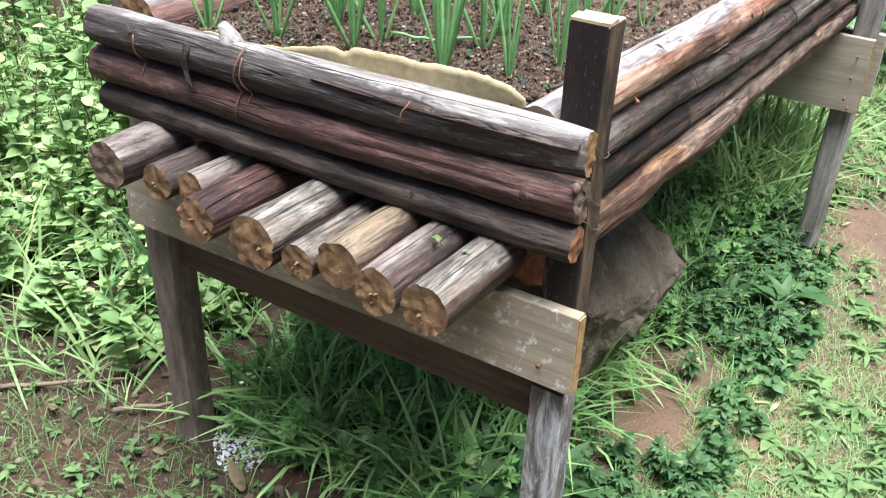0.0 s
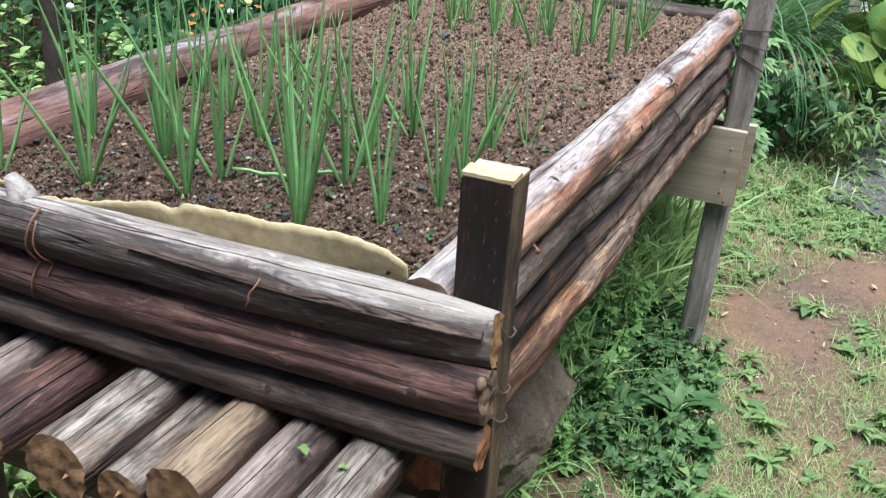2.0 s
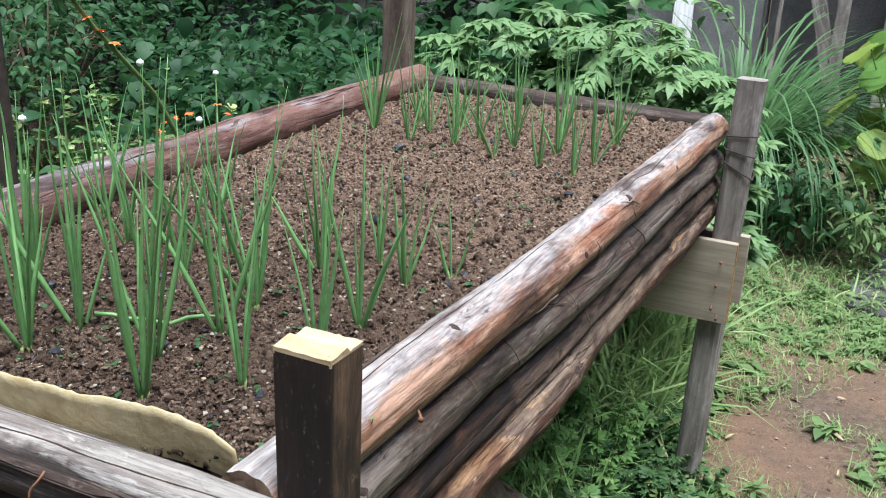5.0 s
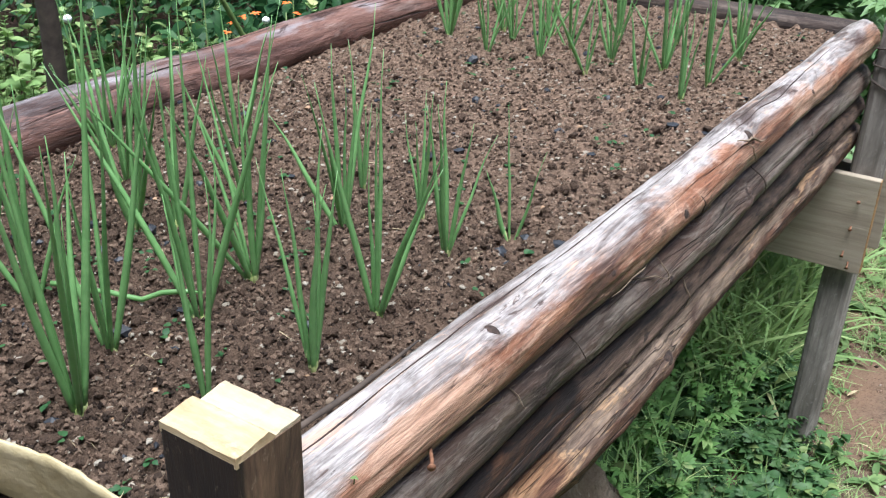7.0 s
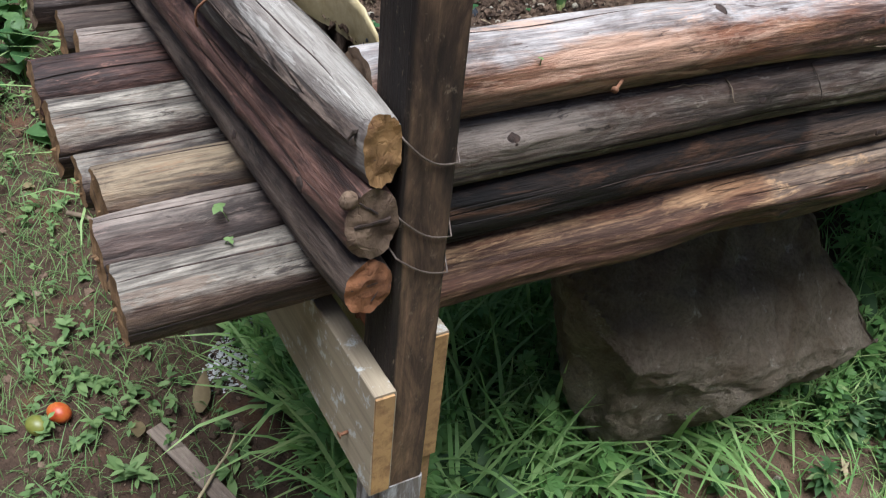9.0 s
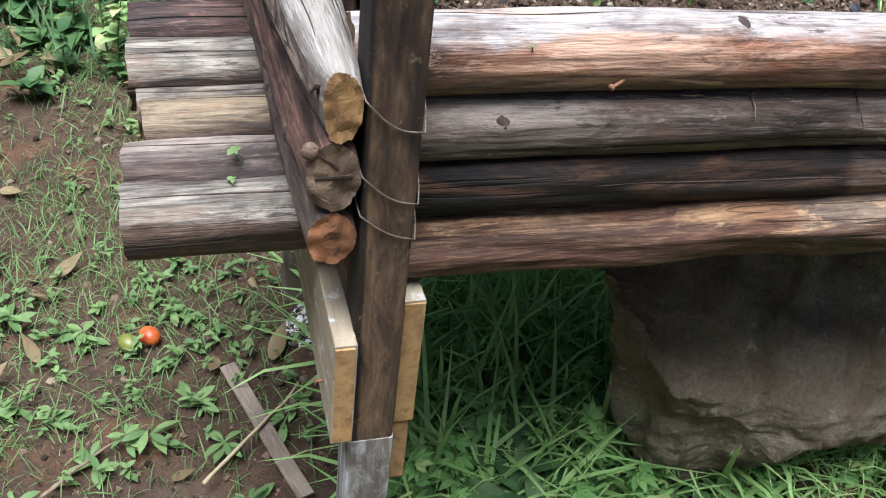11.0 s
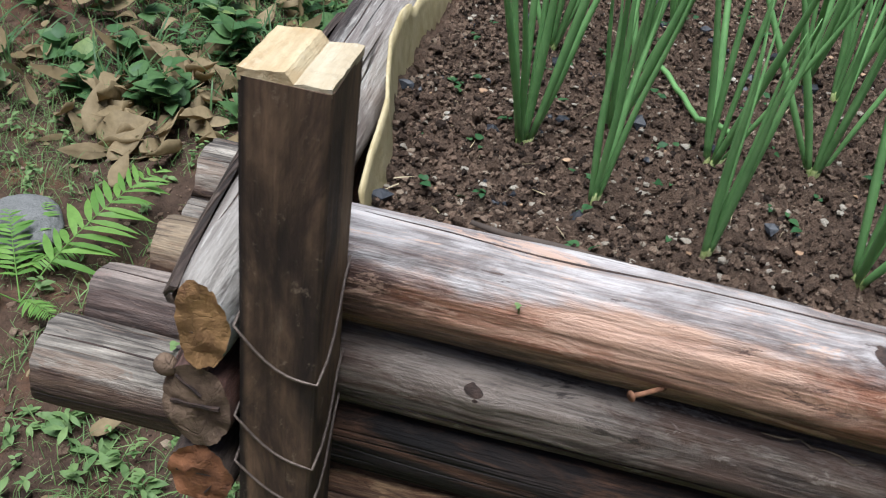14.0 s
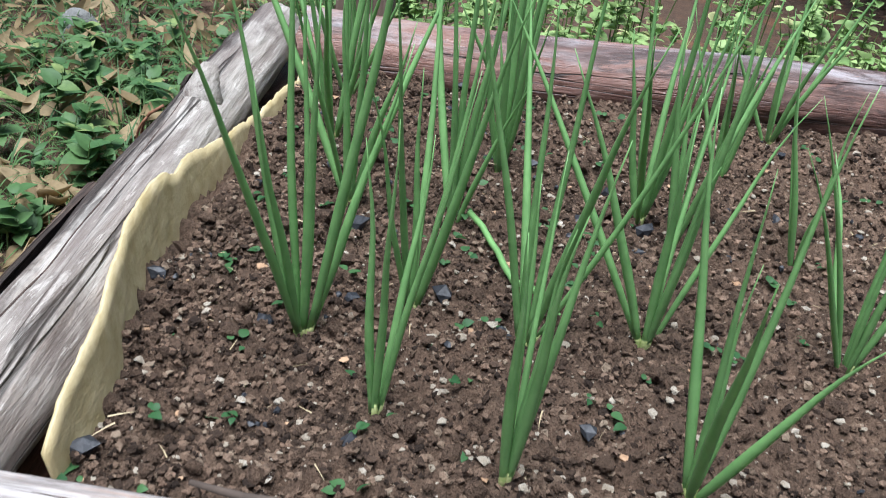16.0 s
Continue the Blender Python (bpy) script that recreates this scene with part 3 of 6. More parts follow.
def lobed(width, length, lobes=5, bend=0.5):
    """A leaf cut into lobes that fan out from its stalk."""
    V, F, o = [], [], 0
    for k in range(lobes):
        a = (k - (lobes - 1) / 2) * 0.62
        ln = length * (1 - 0.13 * abs(k - (lobes - 1) / 2))
        v, f = sheet(width / lobes * 1.5, ln, 3, 0.2, bend, 0.8)
        x, y = v[:, 0] * math.cos(a) + v[:, 1] * math.sin(a), v[:, 1] * math.cos(a) - v[:, 0] * math.sin(a)
        V.append(np.stack([x, y, v[:, 2] + 0.002 * k], -1))
        F.append(f + o)
        o += len(v)
    return np.concatenate(V), np.concatenate(F)


def spread(tmpl, at, yaw, lift, roll, size):
    """Many copies of a leaf: place, heading, lift above the level, roll and size, all arrays."""
    V, F = tmpl
    at = np.asarray(at, float)
    cy, sy, cl, sl, cr, sr = np.cos(yaw), np.sin(yaw), np.cos(lift), np.sin(lift), np.cos(roll), np.sin(roll)
    x, y, z = (V[:, j][None, :] * np.asarray(size)[:, None] for j in range(3))
    x, z = x * cr[:, None] + z * sr[:, None], -x * sr[:, None] + z * cr[:, None]
    y, z = y * cl[:, None] - z * sl[:, None], y * sl[:, None] + z * cl[:, None]
    x, y = x * cy[:, None] - y * sy[:, None], x * sy[:, None] + y * cy[:, None]
    P = np.stack([x, y, z], -1) + at[:, None, :]
    faces = F[None] + (np.arange(len(at)) * len(V))[:, None, None]
    return P.reshape(-1, 3), faces.reshape(-1, F.shape[1])


def join(chunks):
    V, F, o = [], [], 0
    for v, f in chunks:
        V.append(np.asarray(v, float).reshape(-1, 3))
        F += (np.asarray(f) + o).tolist() if not isinstance(f, list) else [tuple(i + o for i in q) for q in f]
        o += len(V[-1])
    return np.concatenate(V), F


def cloud(name, chunks, mat, parent=None, label="", smooth=True):
    V, F = join(chunks)
    me = bpy.data.meshes.new(name)
    me.from_pydata(V.tolist(), [], F)
    me.materials.append(mat)
    if smooth:
        me.polygons.foreach_set("use_smooth", [True] * len(me.polygons))
    ob = new(name, me)
    if parent:
        ob.parent = parent
    if label:
        tagged(ob, label)
    return ob


# ---------------------------------------------------------------- ground
def ground_z(x, y):
    z = 0.018 * noise.noise(Vector((x * 1.3, y * 1.3, 0))) + 0.008 * noise.noise(Vector((x * 6, y * 6, 4)))
    z += 0.10 * max(0.0, min(1.0, (-1.35 - x) / 1.2))
    return z - 0.004


def bare(x, y):
    """0 where grass grows thick, 1 on trodden earth."""
    worn = sum(0.8 * math.exp(-((x - a) ** 2 + (y - b) ** 2) / (q * q)) for a, b, q in ((0.04, 0.72, 0.13), (0.70, 2.7, 0.35), (-0.3, 2.7, 0.25), (0.30, 2.3, 0.2), (0.12, 2.45, 0.15)))
    return 0.45 + worn + 0.9 * noise.noise(Vector((x * 1.5, y * 1.5, 9))) + 0.45 * noise.noise(Vector((x * 5, y * 5, 3)))


xs = [-400, -120, -40, -16, -9] + list(np.arange(-6, 4.01, 0.07)) + [6, 10, 20, 60, 400]
ys = [-400, -120, -40, -15, -6] + list(np.arange(-3, 9.01, 0.07)) + [11, 16, 40, 120, 400]
GV = [(x, y, ground_z(x, y)) for y in ys for x in xs]
nx = len(xs)
GF = [(j * nx + i, j * nx + i + 1, (j + 1) * nx + i + 1, (j + 1) * nx + i) for j in range(len(ys) - 1) for i in range(nx - 1)]
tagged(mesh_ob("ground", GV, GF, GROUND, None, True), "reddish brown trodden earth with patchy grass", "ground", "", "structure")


# ---------------------------------------------------------------- the raised bed
bed = empty("raised_garden_bed", (0, 0, 0), label="waist-high raised garden bed of stacked wooden poles on posts", category="raised bed")

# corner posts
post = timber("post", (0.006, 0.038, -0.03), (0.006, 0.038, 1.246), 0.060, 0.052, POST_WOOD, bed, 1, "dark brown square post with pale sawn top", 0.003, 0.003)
CV, CF = [], []
for i in range(13):
    for k in range(11):
        u, v = i / 12 - 0.5, k / 10 - 0.5
        step = 0.0055 if v > 0.06 else 0.0
        CV.append((0.006 + 0.059 * u, 0.038 + 0.051 * v, 1.2468 + (0.0055 - step) + 0.004 * v + 0.0012 * noise.noise(Vector((u * 9, v * 9, 5)))))
n0 = len(CV)
CF = [(i * 11 + k, (i + 1) * 11 + k, (i + 1) * 11 + k + 1, i * 11 + k + 1) for i in range(12) for k in range(10)]
rim = [k * 11 for k in range(13)] + [12 * 11 + k for k in range(1, 11)] + [i * 11 + 10 for i in range(11, -1, -1)] + [k for k in range(9, 0, -1)]
CV += [(CV[q][0], CV[q][1], 1.2435) for q in rim]
CF += [(rim[(q + 1) % len(rim)], rim[q], n0 + q, n0 + (q + 1) % len(rim)) for q in range(len(rim))]
cap = mesh_ob("sawn_top", CV, CF, POST_TOP, post)
cap.data.materials.append(POST_CREAM)
cap.data.polygons.foreach_set("material_index", [1 if f.center.y > 0.042 else 0 for f in cap.data.polygons])
cap.matrix_parent_inverse = post.matrix_basis.inverted()
timber("post_foot_splash", (0.0065, 0.038, -0.02), (0.0065, 0.038, 0.63), 0.0625, 0.0545, POST_DIRTY, bed, 1, "grey lower post splashed with white lime", 0.003, 0.003)
timber("post", (-0.955, 0.072, -0.05), (-0.985, 0.072, 1.24), 0.074, 0.070, POST_OLD, bed, 3, "weathered grey square post", 0.004, 0.004)
timber("post", (0.030, 1.975, -0.03), (0.058, 1.975, 1.222), 0.074, 0.060, POST_GREY, bed, 5, "weathered grey post with rounded top", 0.016, 0.006)
post3 = timber("post", (-1.062, 2.09, -0.03), (-1.062, 2.09, 1.345), 0.082, 0.07, POST_OLD, bed, 7, "weathered grey square post", 0.004, 0.003)
bm = bmesh.new()
bmesh.ops.create_cube(bm, size=1.0, matrix=pose(-1.062, 2.09, 1.348) @ Matrix.Diagonal((0.083, 0.071, 0.008, 1)))
cap = part("sawn_top", bm, POST_TOP, post3)
cap.matrix_parent_inverse = post3.matrix_basis.inverted()

# bearers under the floor poles
b1 = timber("bearer_board", (-0.985, -0.001, 0.712), (0.056, -0.001, 0.731), 0.024, 0.147, BOARD_LIME, bed, 11, "pale pine bearer board stained with lime", 0.002, 0.002)
b2 = timber("bearer_board", (-0.985, 0.081, 0.720), (0.010, 0.081, 0.722), 0.026, 0.19, BOARD_LIME, bed, 12, "", 0.002, 0.002)
b5 = timber("bearer_board", (-0.985, 0.079, 0.566), (0.004, 0.079, 0.570), 0.024, 0.112, BOARD_BROWN, bed, 15, "damp brown bearer board", 0.002, 0.002)
b3 = timber("bearer_board", (-1.05, 1.93, 0.67), (0.088, 1.93, 0.669), 0.024, 0.236, BOARD_WOOD, bed, 13, "wide pale pine bearer board with bent nails", 0.002, 0.002)
timber("bearer_board", (-1.05, 2.02, 0.69), (0.105, 2.02, 0.685), 0.024, 0.20, BOARD_WOOD, bed, 14, "", 0.002, 0.002)
for b, x, y, z, w, h in ((b1, 0.0565, -0.001, 0.731, 0.0205, 0.142), (b2, 0.0105, 0.081, 0.722, 0.0225, 0.185), (b5, 0.0045, 0.079, 0.57, 0.0205, 0.107), (b3, 0.0885, 1.93, 0.669, 0.0205, 0.23)):
    bm = bmesh.new()
    bmesh.ops.create_cube(bm, size=1.0, matrix=pose(x, y, z) @ Matrix.Diagonal((0.003, w, h, 1)))
    e = part("board_end", bm, BOARD_END, b, "orange sawn board end")
    e.matrix_parent_inverse = b.matrix_basis.inverted()

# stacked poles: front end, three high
A = pole("end_pole", (-0.955, -0.040, 1.076), (0.040, -0.010, 1.073), 0.035, 0.042, SPLIT_LOG, END_GOLD, 1, bed, 0.007, ((0.13, 150, 0.008), (0.30, 200, 0.009), (0.80, 205, 0.008)), "bleached grey pole, dark bark and shade painted on its front", 0.06, 0.004, (0.42, 0.82), ((120, 0.30, 0.93, 0.003, 22),))
V, F = tube([(-0.615, -0.034, 1.085), (-0.622, -0.034, 1.112), (-0.632, -0.033, 1.123), (-0.640, -0.032, 1.131)], [0.028, 0.018, 0.013, 0.009], 12)
stub = mesh_ob("branch_stub", V, F, SPLIT_LOG, A, True, "short broken branch stub")
stub.matrix_parent_inverse = A.matrix_basis.inverted()
B = pole("end_pole", (-0.96, -0.038, 1.002), (0.040, -0.016, 1.001), 0.036, 0.037, RUSSET_LOG, END_GREY, 2, bed, 0.005, ((0.22, 185, 0.012), (0.76, 190, 0.009), (0.92, 180, 0.012)), "reddish barked pole with splintered end", 0.045, 0.006, (0.68, 1.0), ((172, 0.55, 0.97, 0.005, 10),))
C = pole("end_pole", (-0.955, -0.036, 0.935), (0.038, -0.016, 0.931), 0.030, 0.031, DARK_LOG, END_RED, 3, bed, 0.005, ((0.72, 160, 0.008),), "dark grey-brown barked pole", 0.045, 0.005, (0.78, 1.0))
for owner, x, y, z, ln, th, tilt in ((A, 0.0365, -0.006, 1.066, 0.022, 0.0012, 2), (B, 0.0385, -0.016, 1.004, 0.034, 0.0022, 3), (B, 0.0385, -0.020, 1.020, 0.022, 0.0012, -40), (C, 0.0360, -0.016, 0.934, 0.034, 0.0014, 4), (C, 0.0360, -0.008, 0.922, 0.018, 0.0010, 60)):
    bm = bmesh.new()
    bmesh.ops.create_cube(bm, size=1.0, matrix=pose(x, y, z, tilt) @ Matrix.Diagonal((0.006, ln, th, 1)))
    bmesh.ops.subdivide_edges(bm, edges=[e for e in bm.edges if e.calc_length() > 0.015], cuts=5)
    for v in bm.verts:
        v.co.z += 0.002 * noise.noise(Vector((v.co.y * 120, z * 9, 0)))
    e = part("end_crack", bm, KNOT, owner, "dark crack across the cut end")
    e.matrix_parent_inverse = owner.matrix_basis.inverted()
bm = bmesh.new()
bmesh.ops.create_icosphere(bm, subdivisions=3, radius=0.0085)
for v in bm.verts:
    v.co = Vector((v.co.x * 0.7, v.co.y, v.co.z)) * (1 + 0.2 * noise.noise(v.co * 90))
bm.transform(Matrix.Translation((0.036, -0.037, 1.030)))
nub = part("branch_nub", bm, END_GREY, B, "round broken branch nub", True)
nub.matrix_parent_inverse = B.matrix_basis.inverted()
SV2, SF2 = [], []
for k in range(25):
    t = k / 24
    x, w = -0.42 + 0.452 * t, 0.007 * min(1.0, 0.3 + 3 * t) * (1 + 0.3 * noise.noise(Vector((t * 9, 0, 2))))
    y = -0.066 + 0.030 * t ** 2.5 + 0.001 * noise.noise(Vector((t * 6, 4, 2)))
    z = 1.096 - 0.010 * t + 0.001 * noise.noise(Vector((t * 8, 7, 2)))
    SV2 += [(x, y + 0.003, z + w), (x, y - 0.002, z), (x, y + 0.001, z - w), (x, y + 0.006, z - w), (x, y + 0.004, z), (x, y + 0.008, z + w)]
SF2 = [(6 * k + q, 6 * k + (q + 1) % 6, 6 * k + 6 + (q + 1) % 6, 6 * k + 6 + q) for k in range(24) for q in range(6)] + [(5, 4, 3, 2, 1, 0), tuple(range(144, 150))]
strip = mesh_ob("split_strip", SV2, SF2, DARK_LOG, A, False, "thin strip of wood splitting off the pole")
strip.matrix_parent_inverse = A.matrix_basis.inverted()
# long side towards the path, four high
pole("side_pole", (-0.057, 0.012, 1.069), (-0.033, 2.03, 1.071), 0.040, 0.040, TAN_LOG, END_GREY, 4, bed, 0.006, ((0.385, 118, 0.012), (0.62, 165, 0.008), (0.84, 170, 0.011), (1.12, 128, 0.014), (1.45, 150, 0.009)), "thick peeled pole, bleaching and light painted on top, orange below", 0.05, 0.004, (1.0, 1.0), ((80, 0.05, 0.95, 0.003, 14), (100, 1.0, 1.7, 0.003, 20)))
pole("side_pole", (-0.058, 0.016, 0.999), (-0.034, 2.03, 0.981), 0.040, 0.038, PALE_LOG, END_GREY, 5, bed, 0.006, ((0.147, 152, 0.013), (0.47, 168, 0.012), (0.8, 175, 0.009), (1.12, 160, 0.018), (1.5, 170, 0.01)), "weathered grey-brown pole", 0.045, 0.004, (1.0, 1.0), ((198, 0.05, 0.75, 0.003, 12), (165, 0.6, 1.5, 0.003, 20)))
pole("side_pole", (-0.058, 0.016, 0.930), (-0.034, 2.03, 0.914), 0.038, 0.037, BLACK_LOG, END_RED, 6, bed, 0.006, ((0.7, 180, 0.01), (1.3, 175, 0.012)), "blackened damp pole", 0.06, 0.004, (1.0, 1.0), ((175, 0.25, 0.62, 0.004, 10),))
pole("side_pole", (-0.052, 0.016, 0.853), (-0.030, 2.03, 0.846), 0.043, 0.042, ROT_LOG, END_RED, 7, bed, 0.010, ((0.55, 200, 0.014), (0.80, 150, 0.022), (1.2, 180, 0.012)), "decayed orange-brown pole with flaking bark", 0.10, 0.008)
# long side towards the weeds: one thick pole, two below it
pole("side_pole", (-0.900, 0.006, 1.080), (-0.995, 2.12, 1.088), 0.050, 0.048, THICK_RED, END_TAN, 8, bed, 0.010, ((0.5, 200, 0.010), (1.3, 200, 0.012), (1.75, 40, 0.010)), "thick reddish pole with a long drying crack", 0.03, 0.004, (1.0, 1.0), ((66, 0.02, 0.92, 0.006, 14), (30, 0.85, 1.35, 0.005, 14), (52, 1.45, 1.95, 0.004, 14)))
pole("side_pole", (-0.925, 0.07, 0.993), (-1.0, 2.12, 1.0), 0.040, 0.040, DARK_LOG, END_TAN, 9, bed, 0.006)
pole("side_pole", (-0.93, 0.07, 0.918), (-1.0, 2.12, 0.923), 0.038, 0.038, DARK_LOG, END_TAN, 10, bed, 0.006)
# far end
pole("end_pole", (-1.01, 2.085, 1.075), (-0.03, 2.062, 1.068), 0.034, 0.032, DARK_LOG, END_TAN, 11, bed, 0.006, (), "thin dark pole")
pole("end_pole", (-1.01, 2.085, 1.003), (-0.03, 2.062, 1.0), 0.036, 0.036, DARK_LOG, END_TAN, 12, bed, 0.006)
pole("end_pole", (-1.01, 2.085, 0.93), (-0.03, 2.062, 0.93), 0.036, 0.036, DARK_LOG, END_TAN, 13, bed, 0.006)
def splinters(x, y, z, r, mat):
    """Broken fibres standing out of a torn pole end."""
    rng = random.Random(int(-x * 7000))
    ax, az = rng.uniform(-0.3, 0.3) * r, rng.uniform(-0.5, 0.1) * r
    for k in range(rng.randint(1, 3)):
        px, pz = x + ax + rng.gauss(0, 0.22) * r, z + az + rng.gauss(0, 0.2) * r
        w, h, ln = rng.uniform(0.002, 0.006), rng.uniform(0.0015, 0.003), rng.uniform(0.003, 0.008)
        tilt = rng.uniform(-0.4, 0.4)
        V = [(px - w, y + 0.004, pz - h), (px + w, y + 0.004, pz - h), (px + w * 0.8, y + 0.004, pz + h), (px - w * 0.8, y + 0.004, pz + h), (px - w * 0.4 + tilt * ln, y - ln, pz - h * 0.4), (px + w * 0.3 + tilt * ln, y - ln * 0.7, pz + h * 0.3)]
        F = [(0, 1, 5, 4), (2, 3, 4, 5), (1, 2, 5), (3, 0, 4)]
        mesh_ob("splinter", V, F, mat, bed)


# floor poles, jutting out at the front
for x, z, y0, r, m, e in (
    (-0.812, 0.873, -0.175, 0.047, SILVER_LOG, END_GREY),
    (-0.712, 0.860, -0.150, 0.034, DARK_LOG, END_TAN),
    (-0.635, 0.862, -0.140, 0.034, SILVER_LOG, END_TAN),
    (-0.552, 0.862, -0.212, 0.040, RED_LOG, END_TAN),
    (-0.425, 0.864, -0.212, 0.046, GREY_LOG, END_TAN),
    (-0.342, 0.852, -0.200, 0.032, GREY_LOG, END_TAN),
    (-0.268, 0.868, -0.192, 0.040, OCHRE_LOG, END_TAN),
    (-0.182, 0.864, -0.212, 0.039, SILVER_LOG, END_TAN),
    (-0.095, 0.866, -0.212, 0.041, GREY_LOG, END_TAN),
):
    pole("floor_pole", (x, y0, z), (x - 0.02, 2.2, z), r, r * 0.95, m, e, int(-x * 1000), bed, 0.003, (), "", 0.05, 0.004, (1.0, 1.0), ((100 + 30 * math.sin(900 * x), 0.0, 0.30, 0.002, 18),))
    splinters(x, y0, z, r, e)

# binding wire round the near post, and bent nails
for zl, zr, sag in ((1.078, 1.045, 0.010), (1.000, 0.966, 0.008), (0.956, 0.924, 0.006)):
    pts = [(-0.024, 0.0095, zl + 0.012)]
    pts += [(-0.024 + 0.062 * k / 4, 0.0095, zl + 0.012 - 0.012 * k / 4) for k in range(1, 4)]
    pts += [(0.0375 + 0.0012 * math.sin(math.pi * k / 8), 0.0105 + 0.055 * k / 8, zl + (zr - zl) * k / 8 - sag * math.sin(math.pi * k / 8)) for k in range(9)]
    pts += [(0.0375 - 0.012 * k, 0.0665 + 0.0015 * math.sin(k), zr + 0.012 * k) for k in range(1, 6)]
    V, F = tube(pts, [0.0010] * len(pts), 6)
    mesh_ob("binding_wire", V, F, WIRE, bed, True, "rusty wire looped round the post")
for z, dz in ((1.075, 0.004), (1.03, -0.010), (0.985, -0.028)):
    pts = []
    cx = 0.030 + 0.028 * z / 1.22
    for k in range(21):
        w = 2 * math.pi * k / 20
        pts.append((cx + 0.040 * max(-1, min(1, 1.4 * math.cos(w))), 1.975 + 0.034 * max(-1, min(1, 1.4 * math.sin(w))), z + dz * math.cos(w)))
    V, F = tube(pts, [0.0022] * 21, 6, False)
    mesh_ob("binding_wire", V, F, TRUNK, bed, True, "dark wire bound round the far post")


def front_y(z):
    """How far the two upper front poles stand out at a height."""
    return min(cy - math.sqrt(max(0.0, q * q - (z - cz) ** 2)) for cy, cz, q in ((-0.035, 1.075, 0.041), (-0.030, 1.002, 0.039)))


for x, z0, z1, dx, wd in ((-0.817, 1.088, 1.012, 0.004, 0.0014), (-0.566, 1.112, 0.978, -0.020, 0.0016), (-0.560, 1.10, 1.02, 0.004, 0.0012), (-0.228, 1.104, 1.068, -0.012, 0.0013)):
    pts = [(x + dx * k / 12 + 0.0012 * math.sin(k * 0.9), front_y(z0 + (z1 - z0) * k / 12) - 0.0025 - 0.003 * math.sin(math.pi * k / 12), z0 + (z1 - z0) * k / 12) for k in range(13)]
    mesh_ob("binding_wire", *tube(pts, [wd] * 13, 6), RUST, bed, True, "rusty wire hanging over the front poles")
# flap of bark hanging from the top front pole
BV, BF = [], []
for k in range(9):
    z, w = 1.098 - 0.068 * k / 8, 0.007 + 0.002 * math.sin(k * 1.7)
    y = front_y(max(z, 1.06)) - 0.004 - 0.003 * (k / 8)
    BV += [(-0.688 + q * w + 0.003 * math.sin(k), y + d, z + (0.006 * math.sin(3 * q + k) if k == 8 else 0)) for q, d in ((-1, 0.001), (0, -0.002), (1, 0.001), (1, 0.003), (0, 0.001), (-1, 0.003))]
BF = [(6 * k + q, 6 * k + (q + 1) % 6, 6 * k + 6 + (q + 1) % 6, 6 * k + 6 + q) for k in range(8) for q in range(6)] + [(5, 4, 3, 2, 1, 0), tuple(range(48, 54))]
mesh_ob("bark_flap", BV, BF, DARK_LOG, bed, False, "strip of dark bark hanging from the pole")


def side_x(y, z):
    """How far the poles on the path side stand out."""
    return max(cx + math.sqrt(max(0.0, q * q - (z - cz) ** 2)) for cx, cz, q in ((-0.055 + 0.012 * y, 1.07, 0.041), (-0.056 + 0.012 * y, 0.997 - 0.008 * y, 0.040), (-0.056 + 0.012 * y, 0.929 - 0.008 * y, 0.038), (-0.05 + 0.011 * y, 0.852, 0.043)))


# frayed fibres and bark strings on the side poles
for k, (y0, z0, y1, z1, rr) in enumerate(((0.895, 1.085, 0.925, 1.03, 0.0013), (0.93, 1.075, 0.95, 1.02, 0.0010), (0.64, 1.045, 0.80, 1.035, 0.0013), (0.66, 1.04, 0.78, 1.015, 0.0012), (0.70, 1.035, 0.82, 1.0, 0.0010), (0.80, 1.035, 0.815, 0.985, 0.0010), (1.20, 1.03, 1.23, 0.97, 0.0013), (1.08, 1.105, 1.17, 1.085, 0.0022), (1.10, 1.095, 1.13, 1.06, 0.0014), (0.56, 1.04, 0.57, 0.99, 0.0009), (0.35, 1.035, 0.42, 1.028, 0.0010), (0.43, 1.04, 0.44, 1.01, 0.0008), (1.0, 0.97, 1.12, 0.945, 0.0013), (0.9, 0.965, 0.915, 0.90, 0.0010))):
    pts = []
    for i in range(9):
        t = i / 8
        y, z = y0 + (y1 - y0) * t + 0.006 * noise.noise(Vector((t * 3, k, 0))), z0 + (z1 - z0) * t + 0.008 * noise.noise(Vector((t * 3, k, 7)))
        pts.append((side_x(y, z) + 0.002 + 0.006 * abs(noise.noise(Vector((t * 2.5, k, 3)))), y, z))
    mesh_ob("bark_fibre", *tube(pts, [rr * (1 - 0.6 * abs(2 * i / 8 - 1)) for i in range(9)], 5), TWIG if k % 3 else TRUNK, bed, True, "frayed string of bark")

def nail(p, d, length=0.03, r=0.002):
    d = Vector(d).normalized()
    p = Vector(p)
    side = d.orthogonal().normalized()
    V, F = tube([p - d * 0.01, p + d * length * 0.6, p + d * length + side * length * 0.1, p + d * (length + 0.0015) + side * length * 0.1, p + d * (length + 0.002) + side * length * 0.1], [r, r, r, r * 2.2, r * 2.2], 8)
    mesh_ob("nail", V, F, RUST, bed, True, "bent rusty nail")


nail((-0.014, 0.272, 1.060), (0.62, -0.75, 0.05), 0.015, 0.0018)
for z in (0.73, 0.665, 0.60, 0.575):
    nail((0.050 + 0.01 * math.sin(z * 90), 1.917, z), (0.2 * math.sin(z * 200), -1, 0.5 * math.cos(z * 300)), 0.014)
nail((0.0, -0.018, 0.70), (0.1, -1, 0), 0.004)

